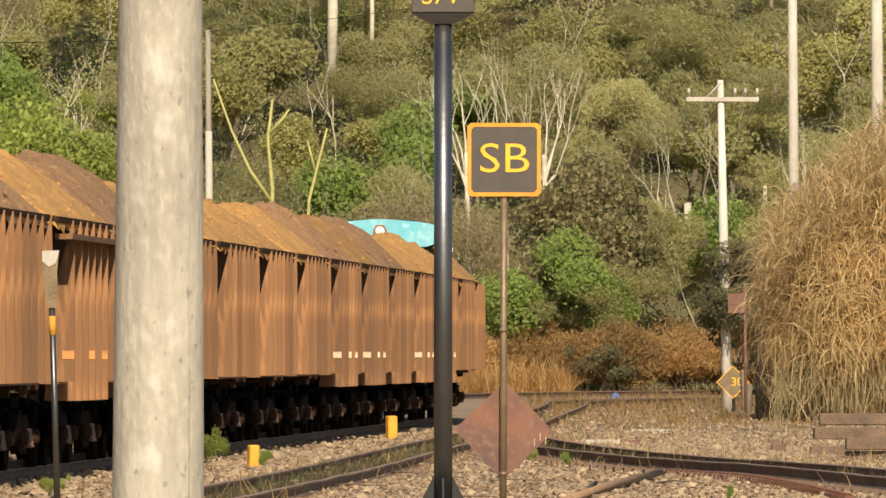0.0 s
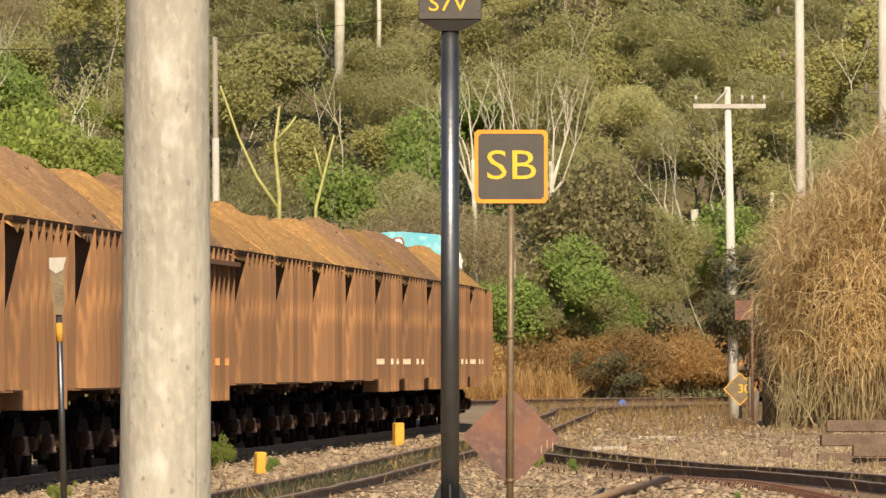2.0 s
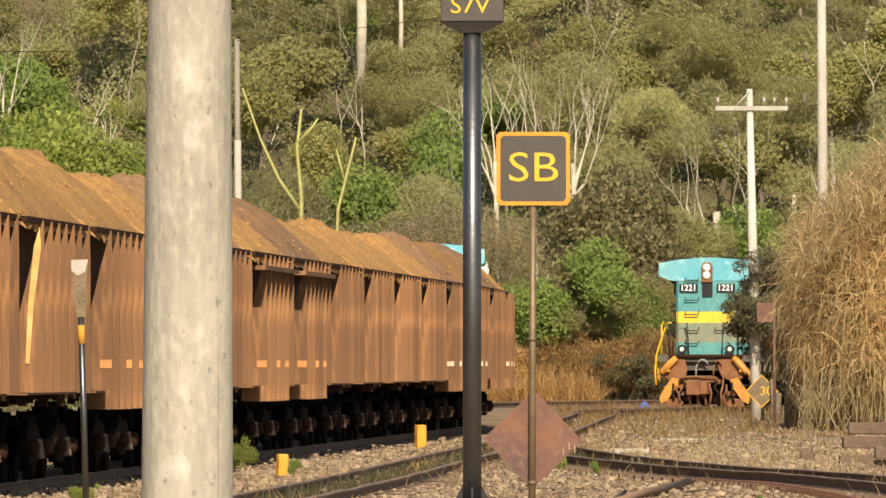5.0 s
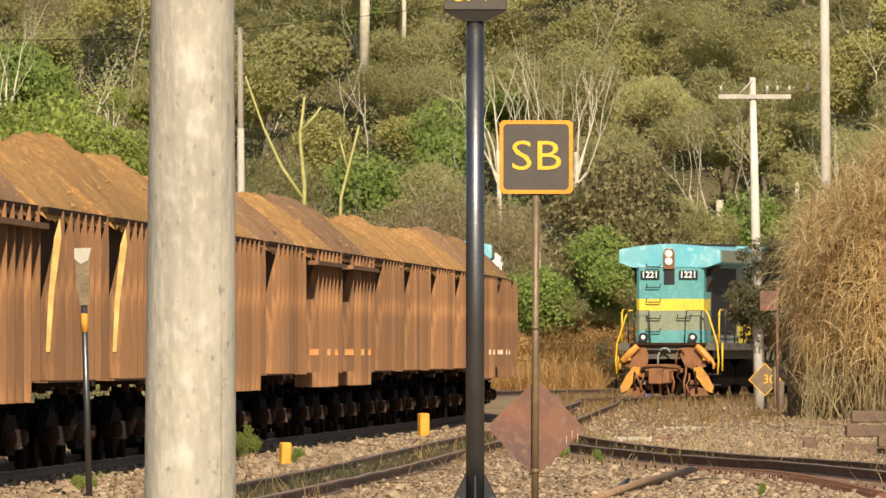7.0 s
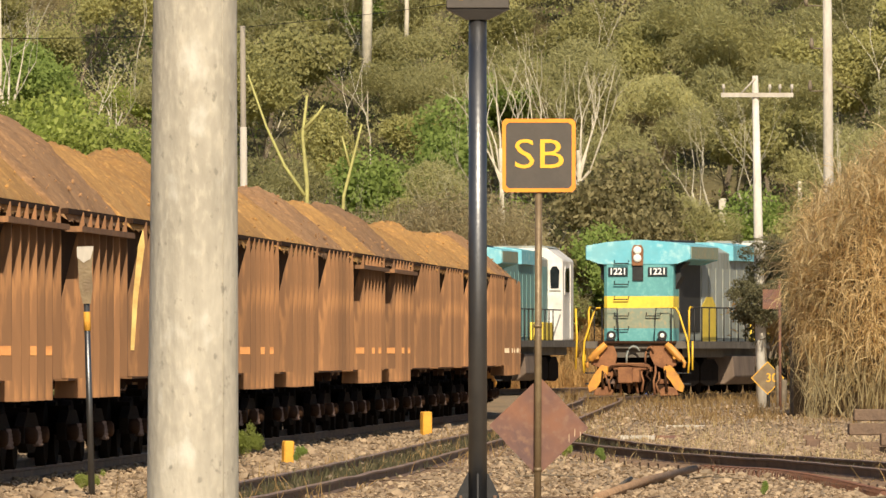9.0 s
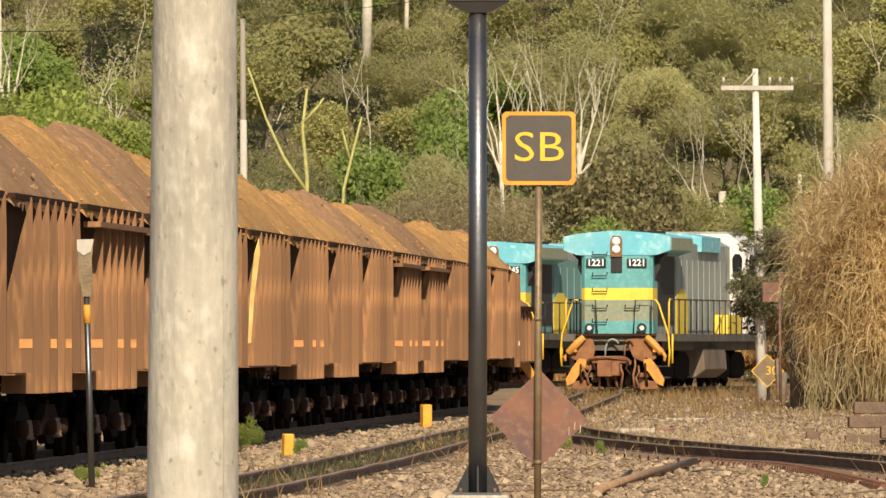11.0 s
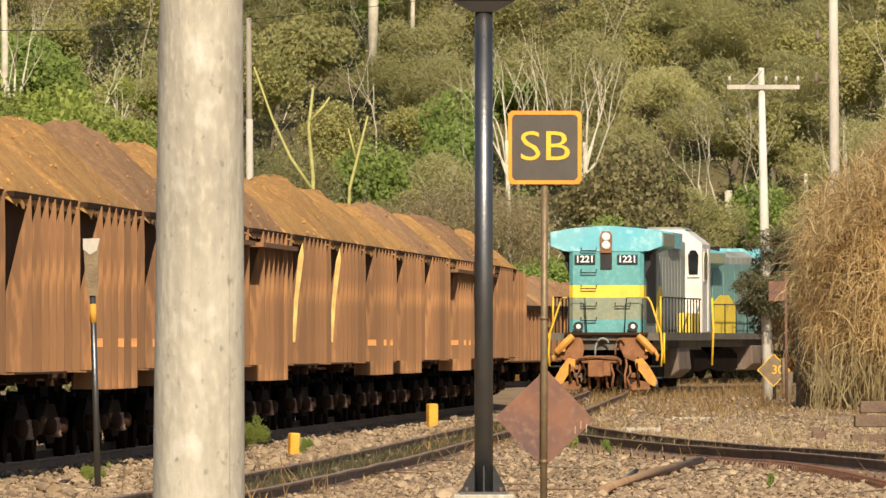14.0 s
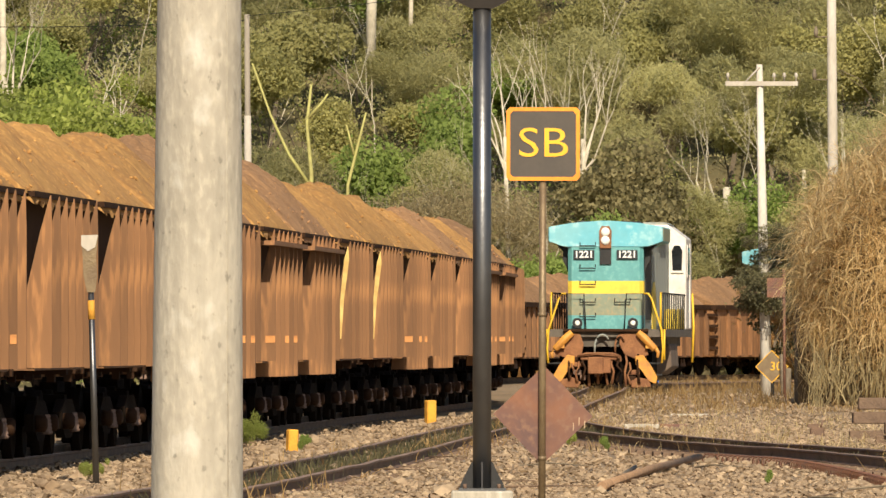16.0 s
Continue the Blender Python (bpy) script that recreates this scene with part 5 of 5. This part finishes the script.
# ---- stones, dry grass, weeds ----
def stones(name, count, seed, spot, size, material, label):
    rs = random.Random(seed)
    base = [Vector(v) for v in ((1, 0, 0), (-1, 0, 0), (0, 1, 0), (0, -1, 0), (0, 0, 1), (0, 0, -1), (0.62, 0.62, 0.45), (-0.62, 0.6, 0.45), (-0.6, -0.62, 0.5), (0.62, -0.6, 0.45))]
    tri = ((4, 6, 7), (4, 7, 8), (4, 8, 9), (4, 9, 6), (6, 0, 2), (7, 2, 1), (8, 1, 3), (9, 3, 0), (6, 2, 7), (7, 1, 8), (8, 3, 9), (9, 0, 6), (0, 5, 2), (2, 5, 1), (1, 5, 3), (3, 5, 0))
    verts, faces = [], []
    for _ in range(count):
        x, y = spot(rs)
        r = size * rs.lognormvariate(0, 0.38)
        m = Matrix.Translation((x, y, height(x, y) + 0.02 + 0.25 * r)) @ Euler((rs.uniform(-0.5, 0.5), rs.uniform(-0.5, 0.5), rs.uniform(0, 6.3))).to_matrix().to_4x4() @ Matrix.Diagonal((r, r * rs.uniform(0.55, 0.95), r * rs.uniform(0.4, 0.8), 1))
        k = len(verts)
        for v in base:
            verts.append(tuple(m @ (v * rs.uniform(0.8, 1.2))))
        faces += [(a + k, b + k, c + k) for a, b, c in tri]
    me = bpy.data.meshes.new(name)
    me.from_pydata(verts, [], faces)
    me.materials.append(M[material])
    tagged(new(name, me), label, "ballast", kind="stuff")


def near_spot(rs):
    while True:
        y = 1 / rs.uniform(1 / 215, 1 / 92)
        x = rs.uniform(-0.046, 0.052) * y
        off = min(abs(x - ease([(p[1], p[0]) for p in q], min(max(y, q[0][1]), q[-1][1]))) for q in (F_PTS, G_PTS))
        if off > 0.75 or rs.random() < 0.25:
            return x, y


def left_shoulder(rs):
    y = 1 / rs.uniform(1 / 240, 1 / 100)
    x, _ = line_a.at((y - 126) / 0.9987)
    return x + rs.uniform(1.5, 4.2), y


stones("ballast_stones", 27000, 5, near_spot, 0.031, "stone", "loose brown and pale ballast stones")
stones("field_pebbles", 9000, 7, lambda rs: (lambda y: (rs.uniform(0.010, 0.052) * y, y))(1 / rs.uniform(1 / 265, 1 / 165)), 0.035, "stone", "small pale pebbles on sandy ground")
stones("shoulder_stones", 5000, 6, left_shoulder, 0.042, "stone", "pale ballast stones along the main line")


def tufts(name, count, seed, spot, length, width, material, label, per=7):
    rs = random.Random(seed)
    roots = []
    for _ in range(count):
        x, y = spot(rs)
        for _ in range(per):
            roots.append((x + rs.gauss(0, 0.1), y + rs.gauss(0, 0.2), height(x, y)))
    o = blades(name, roots, material, seed, length, width, (0.7, 1.55), (0.0, 1.2), seg=3)
    tagged(o, label, "grass", kind="stuff")


def right_field(rs):
    y = 1 / rs.uniform(1 / 270, 1 / 150)
    return rs.uniform(0.013, 0.052) * y, y


def by_rails(rs):
    y = rs.uniform(95, 205)
    pts = F_PTS if rs.random() < 0.45 else G_PTS
    return ease([(p[1], p[0]) for p in pts], min(max(y, 101), 204)) + rs.uniform(-0.9, 0.9), y


def between_rails(rs):
    y = rs.uniform(102, 204)
    pts = F_PTS if rs.random() < 0.4 else G_PTS
    return ease([(p[1], p[0]) for p in pts], y) + rs.uniform(-0.42, 0.42), y


def far_edge(rs):
    y = rs.uniform(222, 352)
    return rs.uniform(0.008, 0.042) * y, y


tufts("dry_grass", 480, 21, right_field, (0.08, 0.3), 0.005, "straw", "short dry grass on gravel")
tufts("rail_weeds", 200, 22, by_rails, (0.1, 0.42), 0.005, "leaf_dry", "dry weeds between the rails")
tufts("dark_weeds", 1500, 25, between_rails, (0.06, 0.24), 0.006, "leaf_vine", "low dark weeds between the rails", per=9)
tufts("thicket_grass", 900, 24, lambda rs: (rs.uniform(-1, 5.5), rs.uniform(353, 357)), (0.5, 1.7), 0.014, "leaf_dry", "tall brown dry grass at the foot of the hill", per=9)
tufts("brown_edge_grass", 1100, 23, far_edge, (0.1, 0.38), 0.008, "leaf_dry", "brown dry grass before the thicket")
for x, y, s in ((-2.75, 148.0, 0.14), (1.80, 156.0, 0.08), (-4.0, 121.5, 0.07), (2.35, 152.0, 0.045), (-2.0, 151, 0.05), (3.6, 119, 0.035)):
    plant(BRIGHT[1] if s > 0.06 else GREEN[2], used, x, y, -0.2, rr.uniform(0, 360), s * 0.8, 1.7)


# ---- lying things ----
rt = random.Random(91)
for i in range(14):
    y = 1 / rt.uniform(1 / 170, 1 / 96)
    x = rt.uniform(-0.02, 0.05) * y
    a, le = rt.uniform(-1.5, 1.5), rt.uniform(0.3, 1.0)
    o = part("twig", tube(BM(), [(0, 0, 0), (le * 0.5 * math.cos(a), le * 0.5 * math.sin(a), rt.uniform(0, 0.05)), (le * math.cos(a + 0.2), le * math.sin(a + 0.2), 0.01)], [0.014, 0.011, 0.006], n=5), "sleeper" if i % 3 else "bark")
    o.matrix_basis = pose(x, y, height(x, y) + 0.05)
    tagged(o, "thin dry twig lying on the ballast", "twig", "fallen twigs")

def log(points, r, material, label, name="log"):
    o = part(name, tube(BM(), points, [r * (1 - 0.1 * i) for i in range(len(points))], n=9), material)
    tagged(o, label, "log")


log([(1.72, 115.5, -0.1), (2.5, 128, -0.06), (3.37, 140, -0.05)], 0.055, "log_wood", "brown split log lying on gravel")
log([(1.9, 120, -0.12), (2.4, 133, -0.1)], 0.03, "bark", "thin broken branch lying on gravel", "branch")
helix, n = [], 700
PATH = [(117.7, 4.88), (127, 4.72), (136.7, 4.34), (142, 3.5)]
for i in range(n):
    y = 117 + 25 * i / n
    a = 6.2832 * i / 9
    helix.append((ease(PATH, y) + 0.06 * math.cos(a), y, -0.09 + 0.06 * math.sin(a)))
o = part("rusty_coil", tube(BM(), helix, [0.009] * n, n=4), "rust_sign")
tagged(o, "long rusty red wire coil lying beside the rail", "wire coil")


def timber(name, x0, x1, y, z, h, turn, material, label, w=0.25):
    o = part(name, box(BM(), -(x1 - x0) / 2, (x1 - x0) / 2, -w / 2, w / 2, 0, h), material, bevel=0.015)
    o.matrix_basis = pose((x0 + x1) / 2, y, z, 0, 0, turn)
    tagged(o, label, "timber")


timber("pale_plank", 3.3, 3.95, 195, -0.17, 0.11, 8, "pole_far", "pale broken plank lying by the track")
timber("painted_plank", 3.95, 4.45, 195, -0.17, 0.11, 8, "rust_sign", "reddish broken plank lying by the track")
timber("pale_plank", 4.7, 5.5, 220, -0.17, 0.12, -4, "pole_far", "pale broken plank lying by the track")
for x0, y, z, tr in ((6.55, 172, -0.17, 3), (6.6, 172, 0.13, 5), (6.7, 172.1, 0.36, 2), (6.62, 163, -0.17, -4), (6.75, 163, 0.04, 3)):
    timber("old_sleeper", x0, x0 + 3.0, y, z, 0.19, tr, "sleeper", "stacked long old wooden sleeper")
g = empty("point_lever", "small rusty point lever box by the track", "point lever", m=pose(6.25, 178, -0.2))
part("lever_box", box(BM(), -0.12, 0.12, -0.12, 0.12, 0, 0.22), "rust_rail", g, bevel=0.02)
part("lever", tube(BM(), [(0.05, 0, 0.2), (0.1, 0, 0.34)], [0.02, 0.02], n=6), "rust_rail", g)
part("cap", box(BM(), -0.16, 0.02, -0.1, 0.1, 0.22, 0.28), "rust_rail", g)
o = part("blue_tarpaulin", prism(BM(), [(-0.28, -0.2), (0.26, -0.2), (0.16, 0.12), (0.04, 0.2), (-0.1, 0.06)], "y", -0.3, 0.3), "blue", bevel=0.04)
o.matrix_basis = pose(6.65, 338, 0.11)
tagged(o, "small blue tarpaulin heap on the ground", "tarpaulin")


# ---- what moves ----
def motions():
    times = [0.5 * i for i in range(33)]
    for (k, w), (_, o) in zip(train_a, loads_a):
        rows = [(t, chord(line_a, ease(S_A, t) + 10.0 * k, L_WAGON)) for t in times]
        walk(w, rows)
        walk(o, rows)

    def z_b(s):
        return 0.3 + max(0.0, -s) * 0.0025

    walk(loco_b, [(t, chord(line_b, ease(S_B, t), 20.0, z_b(ease(S_B, t)), z_b(ease(S_B, t) + 20))) for t in times])
    for (k, w), (_, o) in zip(train_b, loads_b):
        rows = []
        for t in times:
            s = ease(S_B, t) - 10.4 - 10.0 * k
            rows.append((t, chord(line_b, s, L_WAGON, z_b(s), z_b(s + 10))))
        walk(w, rows)
        walk(o, rows)
    walk(loco_c, [(t, chord(line_c, ease(S_C, t), 20.0, 0.25)) for t in times])


motions()
